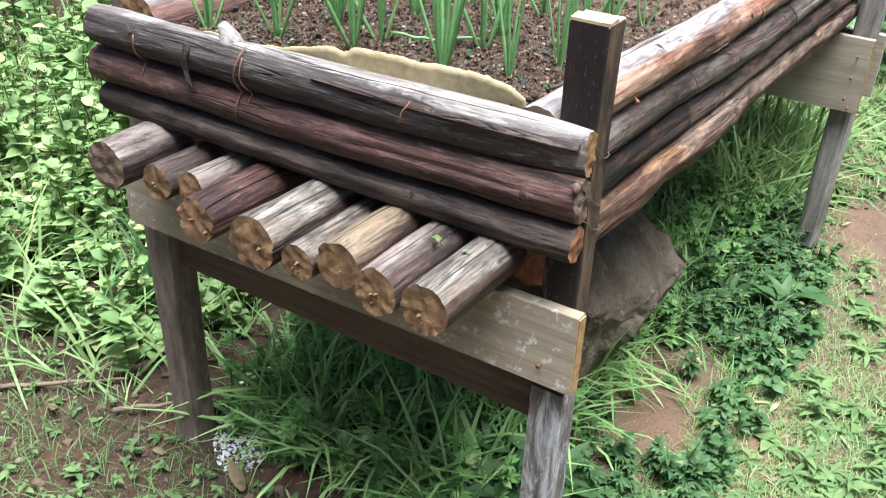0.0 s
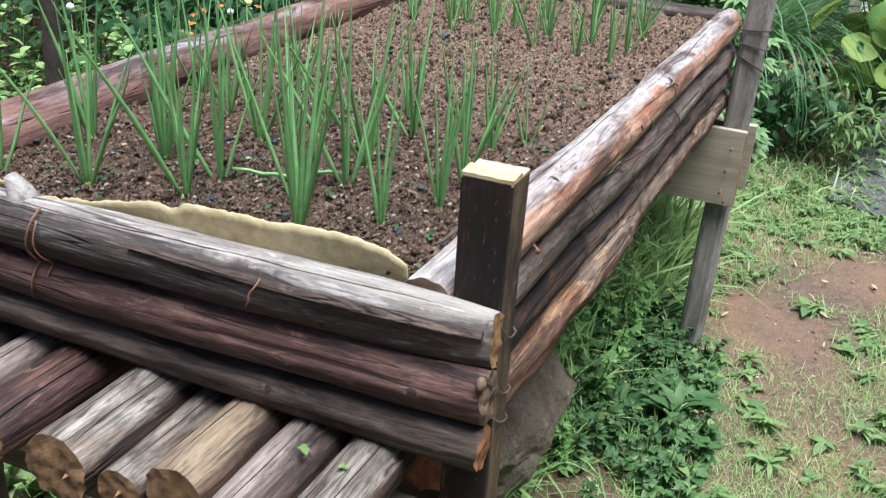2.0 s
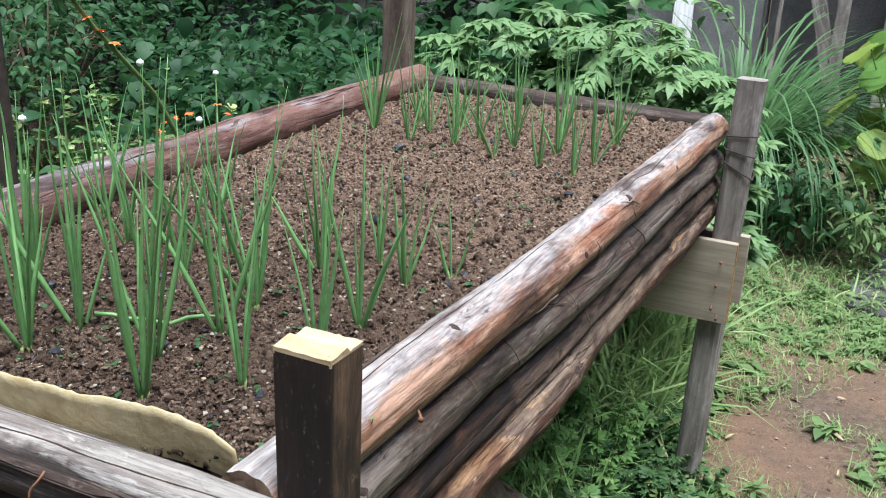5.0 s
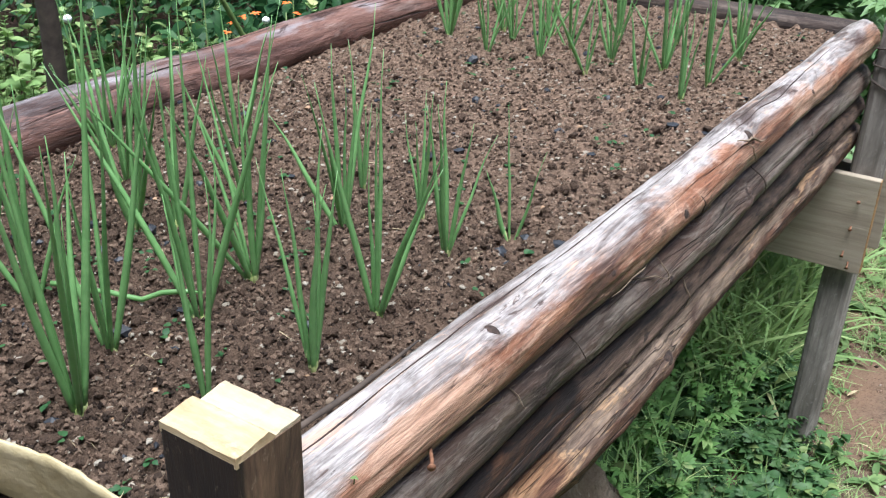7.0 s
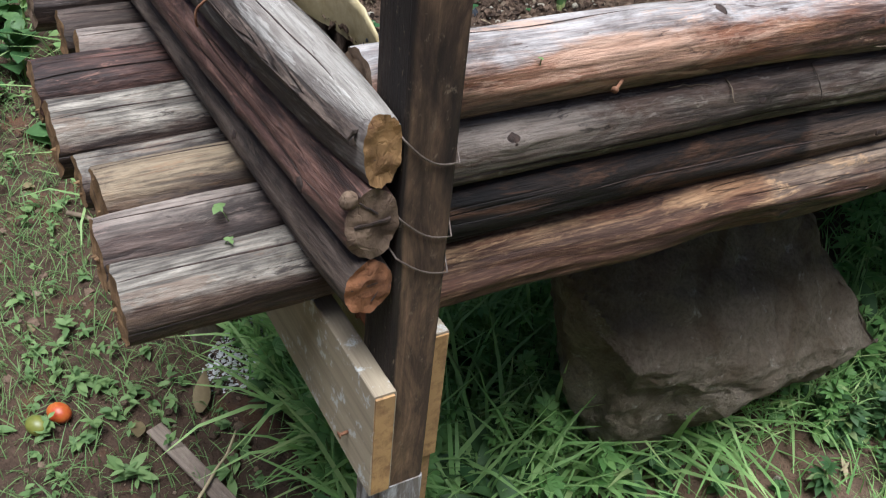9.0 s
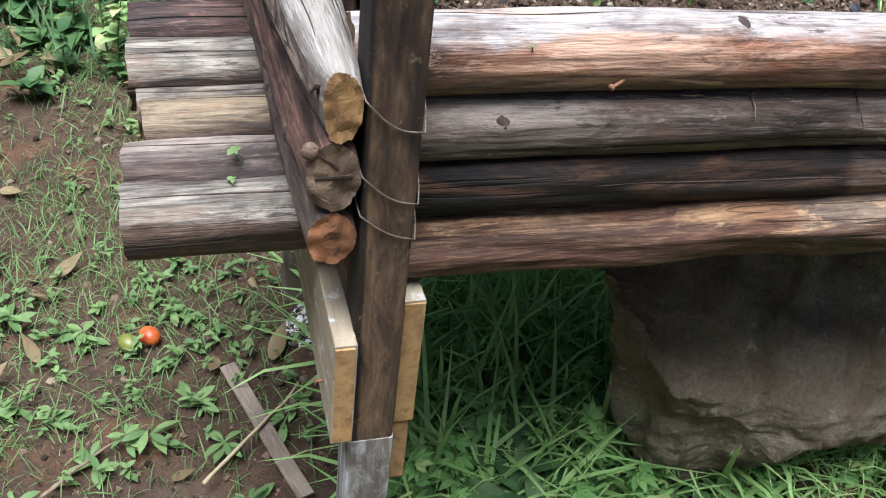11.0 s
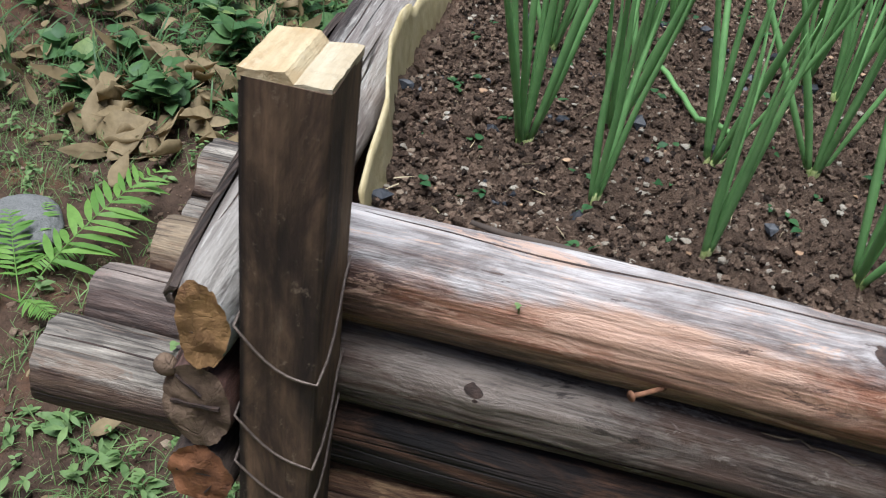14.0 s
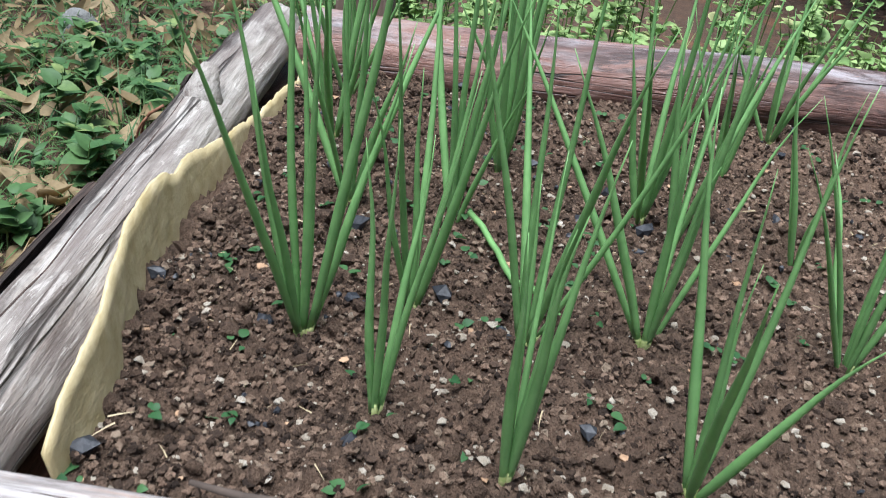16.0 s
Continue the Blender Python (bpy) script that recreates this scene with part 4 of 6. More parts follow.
# ---------------------------------------------------------------- soil in the bed
def bed_left(y):
    return -0.872 - 0.038 * y


LINER_X = (-0.86, -0.80, -0.76, -0.70, -0.62, -0.53, -0.46, -0.36, -0.30, -0.25, -0.20, -0.16, -0.127, -0.10)
LINER_Y = (0.020, 0.030, 0.034, 0.026, 0.018, 0.016, 0.014, 0.012, 0.018, 0.030, 0.042, 0.047, 0.049, 0.051)
LINER_Z = (1.080, 1.084, 1.086, 1.086, 1.088, 1.104, 1.120, 1.136, 1.135, 1.132, 1.128, 1.126, 1.118, 1.104)


def liner_y(x):
    return float(np.interp(x, LINER_X, LINER_Y))


def soil_z(x, y):
    z = 1.056 + 0.010 * noise.noise(Vector((x * 5, y * 5, 1))) + 0.012 * noise.noise(Vector((x * 17, y * 17, 5)))
    z += 0.020 * abs(noise.noise(Vector((x * 36, y * 36, 8)))) + (0.009 * noise.noise(Vector((x * 90, y * 90, 3))) + 0.006 * noise.noise(Vector((x * 170, y * 170, 6)))) * max(0.15, min(1.0, 1.9 - 1.6 * y))
    return z + 0.004 * y + 0.020 * math.exp(-max(0.0, y - liner_y(x)) / 0.045)


SX = 170
soil_y = list(np.arange(0.018, 0.8, 0.0052)) + list(np.arange(0.8, 2.06, 0.0095))
SY = len(soil_y) - 1
SV, SF = [], []
for y in soil_y:
    for i in range(SX + 1):
        x = bed_left(y) - 0.03 + (-0.075 - bed_left(y) + 0.03) * i / SX
        edge_y = liner_y(x) + 0.006
        yy = edge_y + (y - 0.018) * (2.06 - edge_y) / (2.06 - 0.018)
        SV.append((x, yy, soil_z(x, yy)))
for j in range(SY):
    for i in range(SX):
        a = j * (SX + 1) + i
        SF.append((a, a + 1, a + SX + 2, a + SX + 1))
nb = len(SV)
rim = [j * (SX + 1) for j in range(SY, -1, -1)] + list(range(1, SX + 1)) + [j * (SX + 1) + SX for j in range(1, SY + 1)] + [SY * (SX + 1) + i for i in range(SX - 1, 0, -1)]
SV += [(SV[k][0], SV[k][1], 0.93) for k in rim]
SF += [(rim[k], rim[(k + 1) % len(rim)], nb + (k + 1) % len(rim), nb + k) for k in range(len(rim))]
SF.append(tuple(nb + k for k in range(len(rim) - 1, -1, -1)))
tagged(mesh_ob("soil", SV, SF, SOIL, None, True), "dark crumbly garden soil filling the bed", "soil", "", "structure")


def ico():
    bm = bmesh.new()
    bmesh.ops.create_icosphere(bm, subdivisions=1, radius=1.0)
    V = np.array([v.co[:] for v in bm.verts])
    F = np.array([[v.index for v in f.verts] for f in bm.faces])
    bm.free()
    return V, F


def rubble(name, count, lo, hi, mat, seed, label, flat=0.85, near=0.7, sink=0.15, rough=0.4, power=4):
    """Small lumps strewn over the soil, denser towards the near end."""
    rng = np.random.default_rng(seed)
    V0, F0 = ico()
    chunks = []
    for k in range(count):
        y = 0.032 + 1.985 * (rng.random() ** (1 + near))
        x = bed_left(y) + 0.01 + (-0.10 - bed_left(y)) * rng.random()
        y = max(y, liner_y(x) + 0.008)
        r = lo + (hi - lo) * rng.random() ** power
        s = np.array([1, 0.6 + 0.5 * rng.random(), flat * (0.6 + 0.6 * rng.random())])
        a = rng.random() * 6.28
        P = V0 * s * r * (1 + rough * (rng.random((len(V0), 1)) - 0.5) * 2)
        P = np.stack([P[:, 0] * math.cos(a) - P[:, 1] * math.sin(a), P[:, 0] * math.sin(a) + P[:, 1] * math.cos(a), P[:, 2]], -1)
        chunks.append((P + np.array([x, y, soil_z(x, y) + r * flat * (0.5 - sink)]), F0))
    return tagged(cloud(name, chunks, mat, None, "", False), label, "soil debris", "", "stuff")


PEBBLE = stone_mat("pale pebbles", (0.34, 0.285, 0.21), (0.52, 0.46, 0.37), (0.78, 0.74, 0.68), 12)
CHAR = plain_mat("charcoal", (0.012, 0.013, 0.016), (0.03, 0.032, 0.037), 0.5, 200)
CHIP = plain_mat("brown wood chip", (0.22, 0.13, 0.07), (0.34, 0.22, 0.13), 0.8, 80)
rubble("soil_crumbs", 92000, 0.0007, 0.0039, CLOD, 21, "loose crumbs of dark soil", 0.9, 0.5, 0.1, 0.6, 2.8)
rubble("soil_clods", 2200, 0.003, 0.0088, LUMP, 25, "lumpy clods of dark damp soil", 0.95, 0.5, 0.12, 0.35, 2.4)
rubble("pebbles", 7500, 0.0008, 0.0048, PEBBLE, 22, "small pale pebbles strewn on soil", 0.6, 0.2, 0.2)
rubble("charcoal_bits", 260, 0.003, 0.012, CHAR, 23, "black charcoal bits on the soil", 0.75, 0.6, 0.1)
rubble("wood_chips", 260, 0.002, 0.008, CHIP, 24, "brown wood chips on the soil", 0.4, 0.5, 0.1)

# the liner between front poles and soil
LV, LF = [], []
LN, LR = 150, 8
for i in range(LN + 1):
    t = i / LN
    x = -0.86 + 0.76 * t + 0.003 * noise.noise(Vector((t * 9, 0, 4))) * (t > 0.97)
    top = float(np.interp(x, LINER_X, LINER_Z))
    top += 0.003 * noise.noise(Vector((x * 9, 0, 0))) + 0.0015 * noise.noise(Vector((x * 75, 3, 0))) + 0.002 * noise.noise(Vector((x * 190, 8, 0)))
    top -= 0.010 * max(0.0, noise.noise(Vector((x * 23, 5, 1)))) * (x < -0.33)
    top -= (0.009 * max(0.0, noise.noise(Vector((x * 16, 2, 4)))) + 0.006 * max(0.0, noise.noise(Vector((x * 47, 9, 4))) - 0.15)) * (x < -0.12)
    for j in range(LR + 1):
        s = j / LR
        LV.append((x, liner_y(x) - 0.004 + 0.016 * (1 - s) + 0.0015 * noise.noise(Vector((x * 14, s * 2, 2))), 1.03 + (top - 1.03) * s))
for i in range(LN):
    for j in range(LR):
        a = i * (LR + 1) + j
        LF.append((a, a + LR + 1, a + LR + 2, a + 1))
liner = mesh_ob("liner_sheet", LV, LF, LINER, None, True)
sol = liner.modifiers.new("thickness", "SOLIDIFY")
sol.thickness = 0.0025
tagged(liner, "stiff yellowish liner sheet with a torn edge, tucked behind the poles", "liner")

# ---------------------------------------------------------------- spring onions
def onion(x, y, n, h, seed, lean=0.0):
    rng = random.Random(seed)
    base = Vector((x, y, soil_z(x, y) - 0.008))
    root = empty("spring_onion", base, label="clump of upright green spring onion leaves in soil", category="spring onion", group="spring onions in the bed")
    for k in range(n):
        a = 2 * math.pi * (k / n + rng.uniform(-0.08, 0.08))
        tilt = radians(rng.choice((3, 6, 9, 13, 18, 25)) * rng.uniform(0.7, 1.25))
        L = h * rng.uniform(0.55, 1.08)
        d = Vector((math.cos(a) * math.sin(tilt), math.sin(a) * math.sin(tilt), math.cos(tilt)))
        start = Vector((math.cos(a), math.sin(a), 0)) * rng.uniform(0.0005, 0.0032)
        bow = rng.uniform(-0.09, 0.13)
        pts, rad = [], []
        R = rng.uniform(0.0025, 0.0046) * (0.7 + h)
        for i in range(11):
            t = i / 10
            p = start + d * L * t + Vector((d.x, d.y, -0.25)) * bow * t * t * L * 2.2
            p += Vector((noise.noise(Vector((seed, k, t * 2))), noise.noise(Vector((seed, k + 9, t * 2))), 0)) * 0.008 * t
            pts.append(p)
            rad.append(R * (0.55 + 0.45 * min(1, t * 3.5)) * max(0.07, 1 - t ** 1.7))
        V, F = tube(pts, rad, 7)
        leaf = mesh_ob("leaf", V, F, ONION, root, True)
        v, f = tube([start + Vector((0, 0, -0.01)), start + d * 0.010, start + d * 0.024], [R * 0.62, R * 0.66, R * 0.56], 7)
        mesh_ob("stalk_base", v, f, ONION_BASE, leaf, True, "pale yellowish stalk base")
    return root


ONIONS = (
    (-0.312, 0.145, 8, 0.37), (-0.222, 0.215, 4, 0.27), (-0.365, 0.222, 6, 0.36), (-0.333, 0.313, 6, 0.34), (-0.174, 0.306, 6, 0.33),
    (-0.349, 0.409, 8, 0.30), (-0.564, 0.421, 8, 0.32), (-0.187, 0.423, 6, 0.27), (-0.341, 0.559, 7, 0.27), (-0.513, 0.562, 4, 0.25),
    (-0.83, 0.60, 6, 0.26), (-0.80, 0.085, 6, 0.30), (-0.64, 0.10, 7, 0.34), (-0.50, 0.145, 8, 0.36), (-0.512, 0.24, 7, 0.33),
    (-0.205, 0.585, 5, 0.22), (-0.174, 0.685, 3, 0.19), (-0.29, 0.655, 4, 0.19), (-0.515, 0.446, 6, 0.27), (-0.65, 0.28, 8, 0.33),
    (-0.80, 0.28, 7, 0.30), (-0.70, 0.52, 6, 0.26), (-0.66, 0.70, 5, 0.22), (-0.42, 0.70, 4, 0.2),
)
FAR_ONIONS = (
    (-0.80, 1.50, 7, 0.30), (-0.72, 1.60, 6, 0.26), (-0.653, 1.42, 5, 0.24), (-0.61, 1.62, 7, 0.27), (-0.54, 1.44, 5, 0.22), (-0.53, 1.56, 6, 0.26),
    (-0.417, 1.40, 4, 0.20), (-0.42, 1.53, 6, 0.25), (-0.30, 1.39, 4, 0.18), (-0.30, 1.51, 6, 0.26), (-0.21, 1.37, 4, 0.22), (-0.19, 1.45, 6, 0.26),
    (-0.20, 1.67, 6, 0.24), (-0.34, 1.68, 6, 0.25), (-0.48, 1.70, 6, 0.25), (-0.22, 1.74, 4, 0.2), (-0.66, 1.54, 6, 0.25), (-0.87, 1.62, 5, 0.24),
)
for k, (x, y, n, h) in enumerate(ONIONS + FAR_ONIONS):
    onion(x, y, n, h, 100 + k)
# a leaf lying on the soil
FALLEN_Y = 0.256
V, F = tube([(-0.50 + 0.018 * k, FALLEN_Y + 0.010 * k + 0.004 * math.sin(k), soil_z(-0.50 + 0.018 * k, FALLEN_Y + 0.01 * k) + 0.014) for k in range(9)], [0.003] * 8 + [0.001], 7)
tagged(mesh_ob("fallen_leaf", V, F, ONION, None, True), "fallen green onion leaf lying on the soil", "leaf")

# ---------------------------------------------------------------- boulder under the bed
bm = bmesh.new()
for p in ((-0.28, 0.465, 0.57), (-0.29, 0.545, 0.30), (-0.145, 0.57, 0.41), (-0.125, 0.82, 0.265), (-0.125, 1.21, 0.272), (-0.30, 1.11, 0.48), (-0.45, 0.98, 0.70), (-0.42, 0.56, 0.72),
          (-0.62, 0.72, 0.72), (-0.64, 1.10, 0.70), (-0.27, 0.67, 0.02), (-0.30, 0.78, -0.05), (-0.34, 1.14, 0.0), (-0.75, 0.88, 0.0), (-0.8, 1.2, -0.05), (-0.8, 0.9, 0.6), (-0.26, 0.61, 0.14)):
    bm.verts.new(p)
bmesh.ops.convex_hull(bm, input=bm.verts)
bmesh.ops.delete(bm, geom=[v for v in bm.verts if not v.link_faces], context="VERTS")
bmesh.ops.triangulate(bm, faces=bm.faces[:])
for k in range(6):
    bmesh.ops.subdivide_edges(bm, edges=[e for e in bm.edges if e.calc_length() > 0.016], cuts=1, use_grid_fill=True)
    bmesh.ops.triangulate(bm, faces=bm.faces[:])
for k in range(1):
    bmesh.ops.smooth_vert(bm, verts=bm.verts[:], factor=0.15, use_axis_x=True, use_axis_y=True, use_axis_z=True)
bm.normal_update()
for v in bm.verts:
    p = v.co
    v.co += v.normal * (0.030 * noise.noise(p * 4.5) + 0.026 * abs(noise.noise(p * 8)) + 0.009 * noise.noise(p * 22) + 0.006 * noise.noise(p * 55) - 0.012)
tagged(part("boulder", bm, ROCK, None, "", False), "large brown-grey boulder lying in grass beneath the bed", "boulder")


# ---------------------------------------------------------------- plants
def herb(rng, x, y, z, h, n, leaf, size, lift=(0.1, 0.9), lean=0.25):
    """An upright weed: a leaning stem with leaves all the way up. Returns leaf and stem chunks."""
    a = rng.random() * 6.28
    dx, dy = math.cos(a) * lean * h * rng.random(), math.sin(a) * lean * h * rng.random()
    t = 0.12 + 0.88 * rng.random(n) ** 0.8
    at = np.stack([x + dx * t ** 2, y + dy * t ** 2, z + h * t], -1)
    ch = spread(leaf, at, rng.random(n) * 6.28, lift[0] + (lift[1] - lift[0]) * rng.random(n), (rng.random(n) - 0.5) * 0.8, size * (0.55 + 0.6 * rng.random(n)) * (1.15 - 0.5 * t))
    st = tube([(x, y, z - 0.02), (x + dx * 0.25, y + dy * 0.25, z + h * 0.5), (x + dx, y + dy, z + h)], [0.004 * (0.6 + h), 0.003, 0.001], 5, False)
    return ch, st


def weeds(name, label, spots, leaf, leafmat, size, seed, n=(10, 22), lift=(0.1, 0.9), stems=True):
    rng = np.random.default_rng(seed)
    L, S = [], []
    for x, y, h in spots:
        c, s = herb(rng, x, y, ground_z(x, y), h, int(rng.integers(*n)), leaf, size * (0.7 + 0.5 * rng.random()), lift)
        L.append(c)
        S.append((np.array([v[:] for v in s[0]]), s[1]))
    ob = tagged(cloud(name, L, leafmat), label, "weeds", "", "stuff")
    if stems:
        cloud("branchwork", S, STEM, ob)
    return ob


def shrub(x, y, z, h, w, leaf, size, count, mat, seed, label, name="shrub", stems=7, hollow=0.45):
    """A bush: forking stems and leaves in uneven tufts."""
    rng = np.random.default_rng(seed)
    root = empty(name, (x, y, z), label=label, category="shrub")
    S, tufts = [], []
    for k in range(stems):
        a = 6.28 * (k + rng.random() * 0.7) / stems
        r = w * (0.25 + 0.75 * rng.random())
        top = np.array([r * math.cos(a), r * math.sin(a), h * (0.6 + 0.4 * rng.random())])
        mid = top * np.array([0.35, 0.35, 0.55])
        S.append(tube([(0.02 * math.cos(a), 0.02 * math.sin(a), -0.05), tuple(mid), tuple(top)], [0.012 * h, 0.008 * h, 0.003], 6, False))
        tufts += [top, mid + (top - mid) * 0.5, mid * np.array([1.5, 1.5, 0.9])]
        for q in range(3):
            b = a + rng.normal() * 0.9
            tip = mid + (top - mid) * rng.random() + np.array([math.cos(b), math.sin(b), 0.35 * rng.random()]) * w * 0.45 * rng.random()
            S.append(tube([tuple(mid + (top - mid) * 0.3), tuple(tip)], [0.005 * h, 0.002], 5, False))
            tufts.append(tip)
    tufts = np.array(tufts)
    pick = rng.integers(0, len(tufts), count)
    sp = w * 0.34
    off = rng.normal(size=(count, 3)) * np.array([sp, sp, sp * 0.7])
    at = tufts[pick] + off
    at[:, 2] = np.abs(at[:, 2]) + 0.01
    yaw = np.arctan2(at[:, 1], at[:, 0]) - math.pi / 2 + rng.normal(size=count) * 0.9
    cl = spread(leaf, at, yaw, rng.normal(size=count) * 0.45 - 0.15, rng.normal(size=count) * 0.4, size * (0.55 + 0.7 * rng.random(count)))
    cloud("branchwork", [(np.array([v[:] for v in s]), f) for s, f in S], TWIG, root)
    cloud("foliage", [cl], mat, root)
    return root


OVATE = sheet(0.45, 1.0, 4, 0.25, 0.5, 0.85)
BROAD = sheet(0.72, 1.0, 5, 0.22, 0.45, 0.75)
LANCE = sheet(0.24, 1.0, 4, 0.3, 0.6, 0.9)


def round_leaf():
    """A flat round leaf with a notch at its stalk: rings of quads round a midrib."""
    V, F, n = [], [], 10
    for i in range(n + 1):
        t = i / n
        w = 0.54 * math.sqrt(max(0.0, 1 - (2 * t - 1) ** 2)) + 0.012
        y = t - 0.10
        for q in (-1.0, -0.5, 0.0, 0.5, 1.0):
            V.append((q * w, y - (0.10 * abs(q) if i == 0 else 0), 0.05 * abs(q) * w - 0.16 * t * t + 0.02 * math.sin(7 * t + 3 * q)))
    for i in range(n):
        F += [(5 * i + k, 5 * i + k + 1, 5 * i + k + 6, 5 * i + k + 5) for k in range(4)]
    return np.array(V), np.array(F)


ROUND = round_leaf()
LOBED = lobed(1.1, 1.0)
R = np.random.default_rng(5)


def blades(name, label, boxes, mat, seed):
    """Grass over areas: x0, x1, y0, y1, count, shortest, longest, width, how much bare ground thins it."""
    rng = np.random.default_rng(seed)
    chunks = []
    for x0, x1, y0, y1, count, lo, hi, wd, thin in boxes:
        x, y = x0 + (x1 - x0) * rng.random(count), y0 + (y1 - y0) * rng.random(count)
        keep = np.array([rng.random() > thin * bare(a, b) for a, b in zip(x, y)])
        x, y = x[keep], y[keep]
        n = len(x)
        at = np.stack([x, y, [ground_z(a, b) - 0.003 for a, b in zip(x, y)]], -1)
        kind = rng.integers(0, 3, n)
        for q, dr in enumerate((0.4, 1.0, 1.7)):
            m = kind == q
            k = int(m.sum())
            L = lo + (hi - lo) * rng.random(k) ** 1.6
            chunks.append(spread(blade(wd, 1.0, 3, dr), at[m], rng.random(k) * 6.28, 0.5 + 1.0 * rng.random(k), (rng.random(k) - 0.5), L))
    return tagged(cloud(name, chunks, mat), label, "grass", "", "stuff")


blades("path_grass", "short patchy grass on trodden earth", (
    (0.02, 1.3, -0.9, 2.2, 120000, 0.015, 0.060, 0.055, 0.72),
    (-0.3, 2.4, 2.2, 4.2, 64000, 0.02, 0.085, 0.065, 0.75),
    (1.3, 2.6, -1.0, 2.2, 10000, 0.03, 0.10, 0.075, 1.0),
), GRASS, 31)
blades("front_grass", "sparse short grass on dark earth before the bed", (
    (-2.8, -0.3, -1.8, 0.05, 36000, 0.02, 0.085, 0.045, 1.0),
), LOW, 35)
blades("under_grass", "tall bright grass under the raised bed", (
    (-0.90, -0.22, 0.16, 1.0, 3600, 0.12, 0.40, 0.038, 0.2),
    (-0.55, -0.15, 1.0, 2.0, 1600, 0.10, 0.26, 0.036, 0.3),
    (0.85, 1.25, 2.2, 3.1, 1500, 0.12, 0.34, 0.03, 0.0),
), LIT_GRASS, 36)
blades("shaded_grass", "lush grass growing under the raised bed", (
    (-1.0, -0.12, 0.10, 2.2, 7500, 0.03, 0.14, 0.05, 0.8),
    (-0.12, 0.14, 0.30, 2.2, 3000, 0.03, 0.12, 0.05, 1.0),
), LIT_WEED, 32)
blades("litter_grass", "rank dark grass among fallen leaves", (
    (-6.0, -1.9, -3.5, -0.3, 15000, 0.06, 0.26, 0.04, 0.7),
), LUSH, 34)
blades("bank_grass", "tall light green grass on the bank", (
    (-3.6, -1.15, 0.0, 3.5, 9000, 0.10, 0.45, 0.03, 0.6),
    (0.95, 1.7, 1.0, 2.7, 2200, 0.08, 0.26, 0.03, 0.4),
    (-1.1, -0.12, 2.15, 3.0, 3800, 0.15, 0.55, 0.03, 0.0),
    (-1.2, 0.9, 3.6, 8.3, 6000, 0.05, 0.22, 0.05, 0.6),
), WEED, 33)


def spots(x0, x1, y0, y1, n, lo, hi, seed, thin=0.0):
    rng = np.random.default_rng(seed)
    out = []
    while len(out) < n:
        x, y = x0 + (x1 - x0) * rng.random(), y0 + (y1 - y0) * rng.random()
        if rng.random() > thin * bare(x, y):
            out.append((x, y, lo + (hi - lo) * rng.random()))
    return out


weeds("path_weeds", "small broad-leaved weeds in the path", spots(0.05, 1.6, -0.6, 2.2, 300, 0.015, 0.06, 41, 0.9) + spots(-0.3, 2.2, 2.2, 4.6, 150, 0.01, 0.05, 42, 0.9), LANCE, LOW, 0.075, 43, (9, 17), (0.05, 0.75), False)
weeds("path_leaves", "broad flat weed leaves in the path", spots(0.0, 1.5, -0.5, 2.3, 230, 0.01, 0.03, 61, 0.9) + spots(-0.2, 1.2, 2.2, 4.0, 90, 0.01, 0.05, 62, 0.9), OVATE, LOW, 0.075, 63, (4, 8), (0.0, 0.5), False)
weeds("shade_weeds", "lush lobed weeds under the bed", spots(-0.95, -0.12, 0.12, 2.15, 320, 0.05, 0.24, 44, 0.5), LOBED, LIT_WEED, 0.060, 45, (6, 12))
weeds("shade_weeds", "dark lobed weeds beside the boulder", spots(-0.2, 0.20, 0.25, 2.2, 210, 0.03, 0.14, 69, 1.0), LOBED, LUSH, 0.055, 70, (5, 10))
weeds("leafy_weeds", "upright leafy weeds with long leaves under the bed", spots(-0.75, -0.10, 0.15, 0.62, 30, 0.03, 0.10, 64) + spots(-0.35, 0.10, 0.9, 2.1, 12, 0.03, 0.09, 65), sheet(0.26, 1.0, 6, 0.35, 0.7, 1.1), LUSH, 0.17, 66, (8, 14), (0.35, 1.2), False)
weeds("clover_weeds", "small round-leaved weeds crowding beside the boulder", spots(-0.30, 0.20, 0.25, 2.2, 210, 0.02, 0.10, 67, 1.0), BROAD, LUSH, 0.045, 68, (7, 14), (-0.1, 0.7))
weeds("front_weeds", "small weeds on dark earth before the bed", spots(-2.6, -0.25, -1.5, 0.05, 330, 0.015, 0.06, 46, 0.9) + spots(-1.15, -0.35, -0.75, 0.1, 50, 0.01, 0.05, 71, 0.8), OVATE, LOW, 0.033, 47, (4, 10), (0.0, 0.7), False)
weeds("bank_weeds", "dense light green weeds on the bank", spots(-2.6, -1.6, 0.10, 2.6, 360, 0.12, 0.58, 48) + spots(-1.6, -1.18, 0.10, 2.6, 170, 0.06, 0.28, 47), BROAD, WEED, 0.075, 49, (14, 30))
weeds("bank_weeds", "dense light green weeds on the bank", spots(-4.2, -1.9, -0.4, 3.2, 330, 0.2, 0.8, 50), BROAD, WEED, 0.085, 51, (14, 30))
weeds("far_weeds", "weeds beside the far posts", spots(-0.15, 0.85, 2.2, 3.7, 190, 0.01, 0.045, 52, 0.9) + spots(-0.3, 0.6, 3.6, 6.2, 170, 0.03, 0.16, 54), LANCE, LOW, 0.065, 53, (8, 15), (0.0, 0.6), False)

